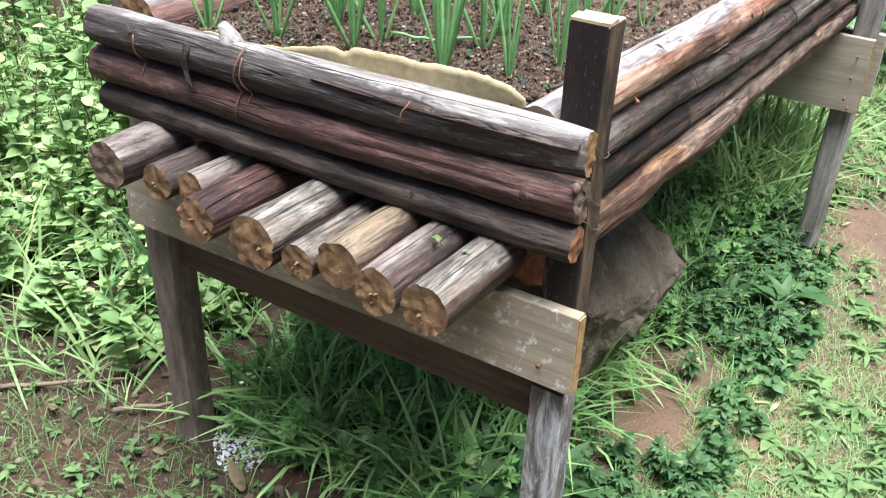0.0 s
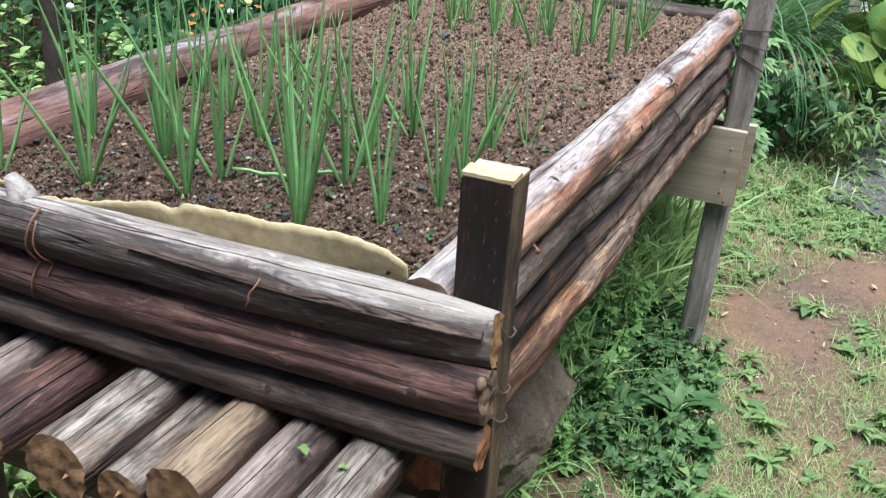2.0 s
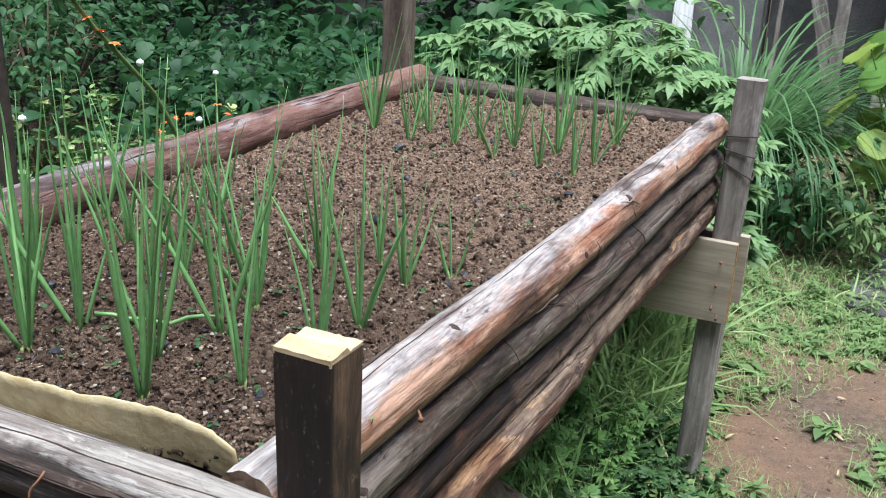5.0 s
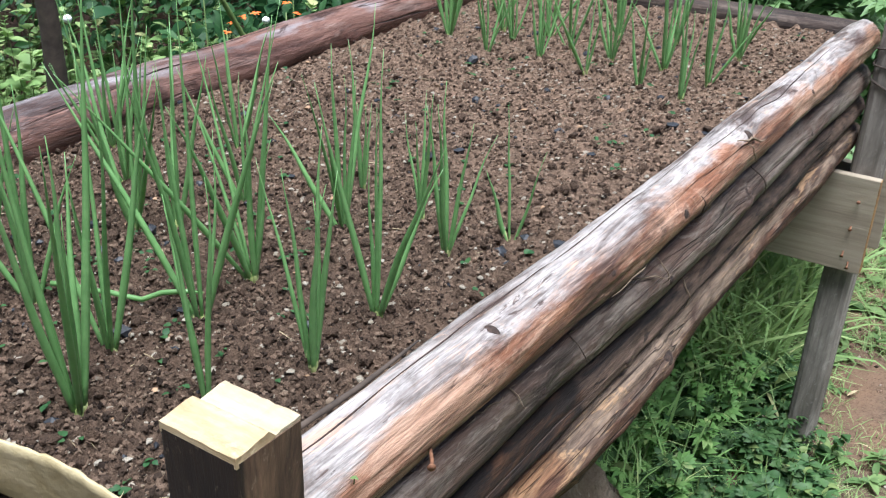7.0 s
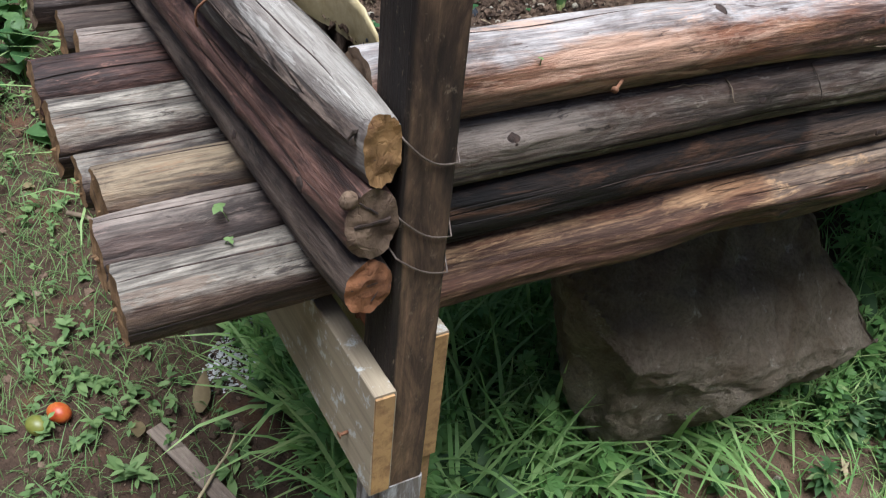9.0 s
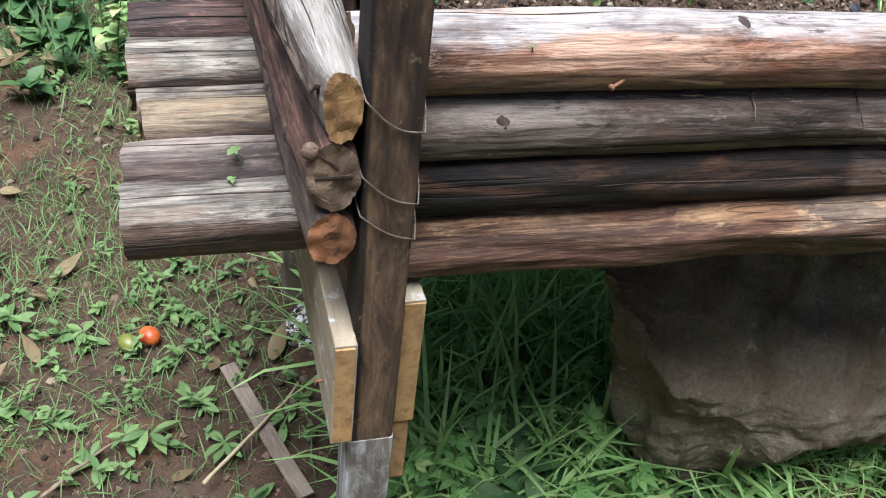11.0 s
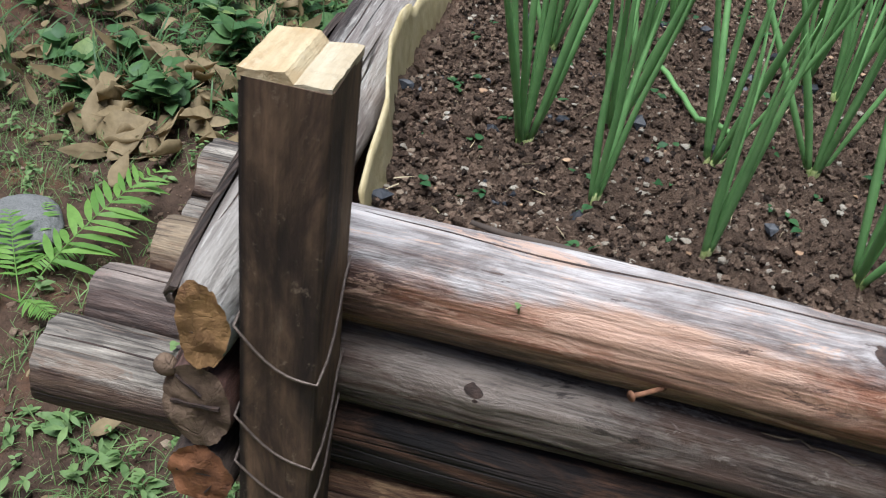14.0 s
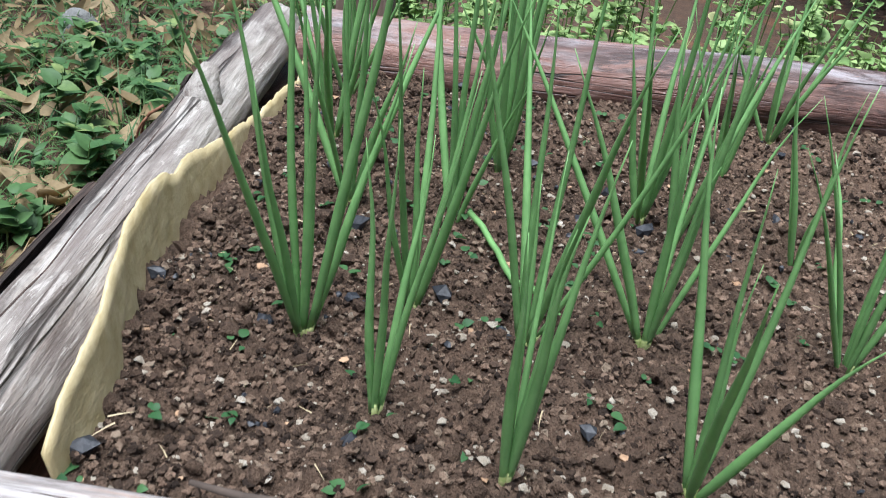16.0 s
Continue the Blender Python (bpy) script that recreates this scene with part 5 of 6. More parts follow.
# shrubs along the boundary
for k, (x, y, h, w, leaf, s, c, m) in enumerate((
    (-1.75, 2.35, 0.95, 0.45, OVATE, 0.10, 900, MID), (-2.3, 3.0, 0.95, 0.55, BROAD, 0.12, 900, DEEP), (-1.55, 3.3, 0.95, 0.45, BROAD, 0.15, 600, MID),
    (-2.1, 4.2, 0.95, 0.6, BROAD, 0.16, 800, DEEP), (-2.9, 3.7, 0.85, 0.6, OVATE, 0.11, 1200, DEEP), (-3.4, 2.7, 1.25, 0.6, OVATE, 0.09, 1300, MID),
    (-4.3, 4.3, 1.7, 0.7, OVATE, 0.12, 1500, DEEP), (-4.7, 5.4, 2.2, 0.9, OVATE, 0.13, 1800, DEEP), (-3.6, 5.6, 0.7, 0.6, LANCE, 0.18, 1300, DEEP),
    (-4.6, 3.0, 1.7, 0.8, OVATE, 0.11, 1500, DEEP), (-5.6, 4.6, 2.4, 1.0, OVATE, 0.13, 1800, DEEP), (-1.9, 5.4, 0.95, 0.6, BROAD, 0.16, 700, MID),
    (-6.2, 6.5, 2.8, 1.1, OVATE, 0.13, 1800, DEEP), (-5.2, 7.3, 2.2, 0.7, LANCE, 0.16, 1200, DEEP), (-6.0, 2.6, 2.2, 1.0, OVATE, 0.12, 1500, DEEP), (-2.9, 6.6, 0.85, 0.6, OVATE, 0.12, 800, MID),
    (0.36, 4.2, 0.42, 0.20, LANCE, 0.09, 260, LOW), (0.05, 4.3, 0.5, 0.3, OVATE, 0.08, 450, MID), (0.55, 5.9, 0.45, 0.4, OVATE, 0.06, 700, MID),
)):
    shrub(x, y, ground_z(x, y), h, w, leaf, s * (0.72 if h > 0.6 else 1.0), int(c * (1.7 if h > 0.6 else 1.0)), m, 200 + k, "leafy green shrub growing in a dense border" if h > 0.6 else "small leafy weed bush beside the path")

# plants with divided leaves behind the far end
for k, (x, y, h) in enumerate(((-1.02, 2.42, 1.28), (-0.82, 2.36, 1.36), (-0.62, 2.42, 1.34), (-0.45, 2.36, 1.36), (-0.28, 2.46, 1.30), (-0.12, 2.5, 1.22), (-0.72, 2.65, 1.38), (-0.38, 2.7, 1.36))):
    rng = np.random.default_rng(300 + k)
    root = empty("tomato_plant", (x, y, 0), label="bright green bushy plant with divided leaves", category="plant", group="plants behind the bed")
    S, L = [tube([(0, 0, -0.02), (0.02, 0.01, h * 0.5), (0.0, 0.03, h * 0.93)], [0.007, 0.006, 0.004], 7, False)], []
    for q in range(26):
        t = 0.5 + 0.5 * (q / 25)
        a = q * 2.4 + rng.random()
        ln = (0.26 - 0.12 * t) * (0.8 + 0.5 * rng.random())
        d = np.array([math.cos(a), math.sin(a), 0.35 - 0.2 * rng.random()])
        p0 = np.array([0.01, 0.02 * t, h * 0.93 * t])
        pts = [p0 + d * ln * s + np.array([0, 0, -0.35 * ln * s * s]) for s in (0, 0.35, 0.7, 1.0)]
        S.append(tube([tuple(p) for p in pts], [0.003, 0.0025, 0.002, 0.001], 5, False))
        n = 9
        s = np.array([0.35, 0.35, 0.55, 0.55, 0.75, 0.75, 0.9, 0.9, 1.0])
        side = np.array([1, -1, 1, -1, 1, -1, 1, -1, 0])
        at = p0 + d[None] * ln * s[:, None] + np.stack([0 * s, 0 * s, -0.35 * ln * s * s], -1)
        L.append(spread(LOBED, at, a - math.pi / 2 + side * 1.0 + rng.normal(size=n) * 0.15, -0.1 + rng.normal(size=n) * 0.25, rng.normal(size=n) * 0.3, 0.085 * (0.7 + 0.5 * rng.random(n))))
    cloud("stem", [(np.array([v[:] for v in a]), b) for a, b in S], STEM, root)
    cloud("foliage", L, BRIGHT, root)

# lemongrass clump
rng = np.random.default_rng(401)
root = empty("lemongrass", (-0.42, 5.0, 0), label="big arching clump of lemongrass", category="grass clump")
for part_name, n, rad, lo, hi in (("outer_leaves", 700, 0.24, 0.9, 1.5), ("inner_leaves", 420, 0.15, 1.2, 1.75)):
    a, r = rng.random(n) * 6.28, rad * rng.random(n) ** 0.5
    at = np.stack([r * np.cos(a), r * np.sin(a), 0.02 * rng.random(n)], -1)
    ch = []
    for i, d in enumerate((1.6, 2.4, 3.0)):
        k = len(at[i::3])
        ch.append(spread(blade(0.013, 1.0, 9, d), at[i::3], a[i::3] - math.pi / 2 + rng.normal(size=k) * 0.3, 1.28 + 0.3 * rng.random(k), rng.normal(size=k) * 0.25, lo + (hi - lo) * rng.random(k)))
    cloud(part_name, ch, LEMON, root)

# big round-leaved plant beside the paving
rng = np.random.default_rng(402)
root = empty("round_leaf_plant", (0.46, 4.75, 0.06), label="plant with big round yellowish green leaves", category="plant")
S = []
for k in range(42):
    a, rr = k * 2.4, 0.34 * (0.25 + 0.75 * rng.random())
    top = np.array([rr * math.cos(a), rr * math.sin(a), 0.42 + 0.75 * rng.random()])
    S.append(tube([(0.03 * math.cos(a), 0.03 * math.sin(a), 0), tuple(top * np.array([0.5, 0.5, 0.7])), tuple(top)], [0.007, 0.005, 0.003], 6, False))
    v, f = spread(ROUND, top[None], np.array([a - math.pi / 2 + rng.normal() * 0.4]), np.array([-0.35 - 0.7 * rng.random()]), np.array([rng.normal() * 0.3]), np.array([0.16 + 0.09 * rng.random()]))
    mesh_ob("leaf", v, f.tolist(), YELLOWISH if k % 2 else ROUNDGREEN, root, True)
cloud("branchwork", [(np.array([v[:] for v in s]), f) for s, f in S], STEM, root)

# trees before the wall
def tree(x, y, h, r, limbs, z_from, leaf, size, count, mat, seed, label, spreadw=0.9, shift=(0, 0)):
    root = empty("tree", (x, y, 0), label=label, category="tree")
    rng = np.random.default_rng(seed)
    V, F = tube([(0, 0, -0.1), (0.03, 0, h * 0.25), (-0.03, 0.02, h * 0.5), (0.05, 0, h * 0.8), (0.0, 0, h)], [r * 1.3, r, r * 0.9, r * 0.6, r * 0.2], 14)
    mesh_ob("trunk", [tuple(np.array(v) * np.array([1 + 0.25 * noise.noise(Vector(v) * 4), 1 + 0.25 * noise.noise(Vector(v) * 5), 1])) for v in V], F, TRUNK, root, True)
    S, tips = [], []
    for k in range(limbs):
        a, z0 = k * 2.4, z_from + (h - z_from) * rng.random()
        ln = spreadw * (0.5 + 0.7 * rng.random())
        tip = np.array([math.cos(a) * ln, math.sin(a) * ln, z0 + 0.3 * rng.random()])
        S.append(tube([(0, 0, z0 - 0.1), tuple((tip + np.array([0, 0, z0])) * 0.5 * np.array([1, 1, 1]) + np.array([0, 0, 0.05])), tuple(tip)], [r * 0.25, r * 0.16, 0.006], 6, False))
        tips += [tip * np.array([f, f, 0]) + np.array([0, 0, z0 + (tip[2] - z0) * f]) for f in (0.5, 0.75, 1.0)]
    cloud("branchwork", [(np.array([v[:] for v in s]), f) for s, f in S], TRUNK, root)
    tips = np.array(tips)
    at = tips[rng.integers(0, len(tips), count)] + rng.normal(size=(count, 3)) * spreadw * 0.22 + np.array([shift[0], shift[1], 0])
    cloud("crown", [spread(leaf, at, rng.random(count) * 6.28, rng.normal(size=count) * 0.4 - 0.5, rng.normal(size=count) * 0.4, size * (0.6 + 0.6 * rng.random(count)))], mat, root)


tree(-2.80, 6.0, 3.6, 0.12, 22, 0.95, ROUND, 0.21, 620, leaf_mat("round tree leaves", (0.035, 0.11, 0.028), (0.075, 0.17, 0.05), 0.4), 403, "dark-trunked tree with large round dark green leaves", 0.8, (0.62, -0.2))
# first trunk is seen; both crowns are added out of view for shade
tree(-5.3, 6.0, 4.6, 0.13, 26, 2.4, OVATE, 0.17, 5200, DEEP, 404, "dark-trunked tree with unseen crown added for shade", 1.7)
tree(-6.6, 3.2, 4.8, 0.15, 26, 2.2, OVATE, 0.17, 5200, DEEP, 405, "dark-trunked tree with unseen crown added for shade", 1.9)

# ---------------------------------------------------------------- walls, shed and paving
def slab(name, x0, x1, y0, y1, z0, z1, mat, **tags):
    bm = bmesh.new()
    bmesh.ops.create_cube(bm, size=1.0, matrix=pose((x0 + x1) / 2, (y0 + y1) / 2, (z0 + z1) / 2) @ Matrix.Diagonal((x1 - x0, y1 - y0, z1 - z0, 1)))
    bmesh.ops.bevel(bm, geom=bm.edges[:], offset=0.006, segments=1, affect="EDGES")
    return tagged(part(name, bm, mat), **tags)


wall = slab("wall_north", -14, -0.72, 7.62, 7.78, -0.1, 2.6, MORTAR, label="grey cement block boundary wall", category="wall", kind="structure")
slab("wall_render", -2.5, -0.74, 7.575, 7.617, 0, 2.55, RENDER_GREY, label="smooth grey cement render on the boundary wall", category="wall", kind="structure")
# next two walls are unseen additions that block low sky light
slab("wall_south", -9, 5.2, -5.2, -5.0, -0.1, 2.6, RENDER_GREY, label="added unseen south wall blocking low sky light", category="wall", kind="structure")
slab("wall_east", 4.2, 4.4, -5.0, 9.0, -0.1, 2.9, RENDER_GREY, label="added unseen east wall blocking low sky light", category="wall", kind="structure")

shed = empty("shed", (0.9, 7.6, 0), label="dark plywood shed behind leaning old timber", category="shed")
for name, x, y, z, w, d, h, rx, m in (("wall", 0.05, 0.45, 1.25, 3.3, 0.8, 2.7, 0, SHED_GREY), ("roof", 0.05, 0.35, 2.66, 3.6, 1.3, 0.06, 4, CONCRETE)):
    bm = bmesh.new()
    bmesh.ops.create_cube(bm, size=1.0, matrix=pose(x, y, z, rx) @ Matrix.Diagonal((w, d, h, 1)))
    bmesh.ops.bevel(bm, geom=bm.edges[:], offset=0.01, segments=1, affect="EDGES")
    part(name, bm, m, shed)


def plank(x0, x1, wd, th, z1, mat, seed, y=7.45, z0=0.0):
    ob = timber("old_board", (x0, y - 0.30, z0), (x1, y + 0.06, z1), wd, th, mat, None, seed, "", 0.004, 0.012)
    white = mat is WHITE_PAINT
    return tagged(ob, "white-painted flaking board leaning against the shed" if white else "weathered timber board leaning against the shed", "board", "old boards leaning on the shed")


for k, a in enumerate(((-1.30, -1.36, 0.16, 0.03, 1.55, WHITE_PAINT), (0.02, -0.56, 0.11, 0.05, 1.85, POST_GREY), (-0.10, -0.16, 0.095, 0.05, 2.2, POST_GREY), (-0.12, -0.13, 0.07, 0.02, 2.2, WHITE_PAINT, 0, 7.33, 1.38),
                       (-0.56, -0.60, 0.03, 0.03, 1.9, POST_GREY), (0.235, 0.20, 0.085, 0.07, 2.4, POST_GREY), (0.40, 0.365, 0.29, 0.03, 2.3, WHITE_PAINT), (0.46, 0.43, 0.14, 0.02, 1.12, WHITE_PAINT, 0, 7.40),
                       (0.38, 0.34, 0.035, 0.02, 1.10, POST_WOOD, 0, 7.37), (0.555, 0.50, 0.05, 0.03, 2.3, POST_WOOD, 0, 7.42), (0.66, 0.60, 0.12, 0.025, 1.34, WHITE_PAINT, 0, 7.39), (0.72, 0.68, 0.10, 0.05, 2.4, WHITE_PAINT),
                       (0.86, 0.82, 0.15, 0.05, 2.4, WHITE_PAINT), (0.98, 0.95, 0.15, 0.05, 2.4, POST_GREY), (1.16, 1.12, 0.16, 0.05, 2.3, POST_DIRTY))):
    a = list(a)
    seed = 60 + k
    if len(a) > 6:
        a.pop(6)
    plank(*a[:6], seed, *a[6:])

# concrete paving with a ragged edge
edge = [(0.34, 3.66), (0.55, 3.58), (0.9, 3.5), (1.5, 3.45), (2.6, 3.4), (4.15, 3.5), (4.15, 8.9), (0.75, 8.9), (0.66, 7.4), (0.6, 6.4), (0.56, 5.6), (0.50, 5.0), (0.42, 4.5), (0.36, 4.1)]
bm = bmesh.new()
fine = []
for k in range(len(edge)):
    p, q = Vector(edge[k]), Vector(edge[(k + 1) % len(edge)])
    m = max(2, int((q - p).length / 0.06))
    for i in range(m):
        w = p.lerp(q, i / m)
        fine.append((w.x + 0.03 * noise.noise(Vector((w.x * 8, w.y * 8, 2))), w.y + 0.03 * noise.noise(Vector((w.x * 8, w.y * 8, 7)))))
top = bm.faces.new([bm.verts.new((x, y, 0.035)) for x, y in fine])
ext = bmesh.ops.extrude_face_region(bm, geom=[top])
for v in [g for g in ext["geom"] if isinstance(g, bmesh.types.BMVert)]:
    v.co.z = -0.06
bmesh.ops.recalc_face_normals(bm, faces=bm.faces[:])
tagged(part("pavement", bm, CONCRETE), "worn grey concrete paving with broken edge", "paving", "", "structure")
# tube standing in for a rough white line on the broken edge
V, F = tube([(0.545, 4.36, 0.047), (0.66, 4.28, 0.049), (0.82, 4.16, 0.047), (0.98, 4.09, 0.049), (1.3, 4.0, 0.048)], [0.014] * 5, 8)
tagged(mesh_ob("white_pipe", V, F, PUFF, None, True), "rough white line on the broken paving, built as a tube", "pipe")
bm = bmesh.new()
bmesh.ops.create_cube(bm, size=1.0, matrix=pose(0.82, 5.95, 0.058, 0, 0, 12) @ Matrix.Diagonal((0.19, 0.09, 0.05, 1)))
bmesh.ops.bevel(bm, geom=bm.edges[:], offset=0.012, segments=2, affect="EDGES")
tagged(part("brick", bm, plain_mat("red clay", (0.30, 0.12, 0.06), (0.4, 0.18, 0.1), 0.9, 50)), "single red clay brick on the paving", "brick")

# ---------------------------------------------------------------- litter and small plants before the bed
def strew(name, label, spots_, tmpls, mat, seed, size, lift=(-0.15, 0.35), up=0.01, thick=0.0):
    rng = np.random.default_rng(seed)
    ch = []
    for k, tm in enumerate(tmpls):
        p = [s for i, s in enumerate(spots_) if i % len(tmpls) == k]
        n = len(p)
        at = np.array([(x, y, ground_z(x, y) + up * (0.6 + rng.random())) for x, y, _ in p])
        ch.append(spread(tm, at, rng.random(n) * 6.28, lift[0] + (lift[1] - lift[0]) * rng.random(n), rng.normal(size=n) * 0.5, size * (0.5 + 0.8 * rng.random(n))))
    return tagged(cloud(name, ch, mat), label, "leaf litter", "", "stuff")


CURLED = [sheet(0.42, 1.0, 6, 0.5, -0.5, 0.8), sheet(0.36, 1.0, 6, 0.9, 0.9, 0.9), sheet(0.5, 1.0, 6, 0.3, -0.9, 0.75)]
strew("dry_leaves", "curled dry brown leaves in a heap", spots(-3.6, -1.75, -1.75, -0.55, 190, 0, 0, 501), CURLED, DRY, 502, 0.10, (-0.3, 0.6), 0.035)
strew("dry_leaves", "curled dry brown leaves in a heap", spots(-4.6, -2.3, -2.3, -0.6, 420, 0, 0, 507), CURLED, DRY, 508, 0.085, (-0.3, 0.6), 0.05)
strew("dry_leaves", "scattered dry brown leaves on earth", spots(-2.4, -0.4, -1.5, 0.0, 45, 0, 0, 503), CURLED, DRY, 504, 0.06, (-0.1, 0.3), 0.012)
strew("dry_leaves", "scattered dry straw and leaf scraps", spots(-0.2, 1.6, -0.7, 4.0, 160, 0, 0, 505), [sheet(0.2, 1.0, 3, 0.3, 0.2), blade(0.05, 1.0, 3, 0.4)], STRAW, 506, 0.06, (-0.1, 0.2), 0.012)
for k, (x, y, s, a) in enumerate(((-0.719, -0.012, 0.085, 1.2), (-1.95, -1.22, 0.14, 0.5), (-1.62, -1.05, 0.12, 1.2), (-1.5, -0.98, 0.11, 1.7), (-2.0, -1.05, 0.15, 2.2), (-0.70, -0.60, 0.07, 0.7))):
    v, f = spread(CURLED[k % 3], [(x, y, ground_z(x, y) + 0.02)], np.array([a]), np.array([0.1]), np.array([0.3]), np.array([s]))
    ob = mesh_ob("dry_leaf", v, f.tolist(), DRY, None, True)
    so = ob.modifiers.new("thickness", "SOLIDIFY")
    so.thickness = 0.001
    tagged(ob, "large curled dry brown leaf on the ground", "leaf", "dry leaves on the ground")

# loose crumbs and stones on the earth
rng = np.random.default_rng(510)
V0, F0 = ico()
ch, chs = [], []
for k in range(9000):
    if k % 3:
        x, y = -2.6 + 2.5 * rng.random(), -1.6 + 1.8 * rng.random()
    else:
        x, y = -0.1 + 1.7 * rng.random(), -0.8 + 4.0 * rng.random()
    r = 0.002 + (0.012 if k % 3 else 0.006) * rng.random() ** 5
    P = V0 * r * (1 + 0.35 * (rng.random((len(V0), 1)) - 0.5) * 2) * np.array([1, 0.9, 0.75])
    (chs if k % 12 == 0 else ch).append((P + np.array([x, y, ground_z(x, y) + r * 0.3]), F0))
tagged(cloud("earth_crumbs", ch, CLOD, None, "", False), "loose crumbs of brown earth", "earth crumbs", "", "stuff")
tagged(cloud("ground_pebbles", chs, PEBBLE, None, "", False), "small pale pebbles in the earth", "pebbles", "", "stuff")

# white lime spilt beside the post
ch = []
for k in range(3000):
    a, r = rng.random() * 6.28, 0.19 * rng.random() ** 0.7
    x, y = -0.90 - 0.5 * r * math.sin(a) + r * math.cos(a) * 0.5, 0.21 + r * math.sin(a)
    s = 0.0012 + 0.0055 * rng.random() ** 4
    ch.append((V0 * s * np.array([1, 1, 0.35]) * (1 + 0.3 * (rng.random((len(V0), 1)) - 0.5)) + np.array([x, y, ground_z(x, y) + s * 0.15]), F0))
tagged(cloud("spilt_lime", ch, plain_mat("white lime", (0.60, 0.60, 0.59), (0.36, 0.35, 0.33), 0.9, 60), None, "", False), "white lime spilt on the ground beside the post", "lime", "", "stuff")


def stick(p0, p1, r, mat, name, label, cat, seed=0):
    m = 9
    pts = [Vector(p0).lerp(Vector(p1), k / m) + Vector((noise.noise(Vector((k * 0.5, seed, 0))), noise.noise(Vector((k * 0.5, seed, 9))), 0)) * r * 2.0 for k in range(m + 1)]
    V, F = tube(pts, [r * (1 - 0.5 * k / m) for k in range(m + 1)], 8)
    return tagged(mesh_ob(name, V, F, mat, None, True), label, cat)


stick((-0.408, -0.167, 0.02), (-0.623, 0.041, 0.035), 0.0045, STRAW, "straw_stalk", "pale straw stalk lying on the earth", "stalk", 1)
stick((-0.40, -0.485, 0.014), (-0.543, -0.325, 0.016), 0.005, TWIG, "twig", "thin brown twig on the earth", "twig", 2)
stick((-1.5, -0.12, 0.02), (-1.25, 0.10, 0.03), 0.007, TWIG, "twig", "thin brown twig on the earth", "twig", 3)
stick((-1.18, 0.0, 0.02), (-1.02, 0.12, 0.05), 0.008, TWIG, "twig", "thin brown twig on the earth", "twig", 4)
stick((0.28, 0.75, 0.012), (0.36, 0.98, 0.014), 0.006, TWIG, "twig", "short dark stick lying in the grass", "twig", 5)
# grey strip of fallen wood
strip = timber("bark_strip", (-0.71, -0.105, 0.016), (-0.354, 0.02, 0.016), 0.035, 0.006, POST_OLD, None, 91, "", 0.002, 0.006)
tagged(strip, "grey weathered strip of wood lying on the earth", "wood strip")
# fruit
for x, y, cols, nm, lab in ((-0.829, -0.262, ((0.31, 0.032, 0.011), (0.42, 0.14, 0.024)), "ripe fruit", "ripe red and orange fruit lying on the ground"), (-0.812, -0.305, ((0.085, 0.105, 0.02), (0.15, 0.15, 0.03)), "green fruit", "green unripe fruit lying on the ground")):
    bm = bmesh.new()
    bmesh.ops.create_uvsphere(bm, u_segments=20, v_segments=12, radius=0.021)
    for w in bm.verts:
        w.co.x *= 1.3 - 0.1 * (w.co.x > 0)
        w.co.z *= 0.94
    bm.transform(pose(x, y, ground_z(x, y) + 0.019, 0, 8, 40))
    tagged(part("fruit", bm, plain_mat(nm, *cols, 0.4, 30), None, "", True), lab, "fruit")
# pale stone by the fern
bm = bmesh.new()
bmesh.ops.create_icosphere(bm, subdivisions=4, radius=0.115)
for w in bm.verts:
    w.co = Vector((w.co.x * 1.1, w.co.y * 0.9, w.co.z * 0.35)) * (1 + 0.18 * noise.noise(w.co * 6) + 0.03 * noise.noise(w.co * 30))
bm.transform(pose(-1.27, -1.10, 0.02, 0, 0, 30))
# copy of the stone added to stand in for a crumpled plastic-like piece
second = bm.copy()
second.transform(pose(-3.36, -1.47, 0.15, 20, 50, 70) @ Matrix.Scale(0.85, 4) @ pose(-1.27, -1.10, 0.02, 0, 0, 30).inverted())
tagged(part("stone", second, STONE, None, "", True), "upright pale grey lump standing in for crumpled plastic", "stone")
tagged(part("stone", bm, STONE, None, "", True), "flat pale grey stone beside a fern", "stone")


def fern(x, y, fronds, seed):
    """Fronds given by heading, length and rise; narrow leaflets in pairs along each."""
    rng = np.random.default_rng(seed)
    root = empty("fern", (x, y, ground_z(x, y)), label="bright green fern with arching fronds", category="fern", group="ferns before the bed")
    for a, L, rise in fronds:
        a = radians(a)
        n = 17
        t = np.linspace(0.2, 1, n)
        px, pz = L * t * (1 - 0.10 * t), L * rise * t * (1 - 0.55 * t)
        at = np.stack([px * math.cos(a), px * math.sin(a), pz + 0.01], -1)
        wd = 0.25 * L * np.sin(np.pi * (0.22 + 0.74 * t)) ** 0.8 + 0.006
        ch = []
        for s in (-1, 1):
            ch.append(spread(sheet(0.15, 1.0, 4, 0.2, 0.35, 0.75), at, np.full(n, a - math.pi / 2 - s * 1.0) + rng.normal(size=n) * 0.08, np.full(n, 0.05) + rng.normal(size=n) * 0.15, np.full(n, 0.15 * s) + rng.normal(size=n) * 0.15, wd * (0.85 + 0.3 * rng.random(n))))
        sv, sf = tube([Vector([float(c) for c in p]) for p in np.vstack([[0, 0, 0], at])], [0.0025] + [float(0.002 * (1 - 0.8 * q)) for q in t], 5, False)
        cloud("frond", ch + [(np.array([w[:] for w in sv]), sf)], FERN, root)


fern(-1.02, -0.95, ((163, 0.52, 0.55), (215, 0.30, 0.5), (60, 0.16, 0.6), (300, 0.2, 0.6)), 520)
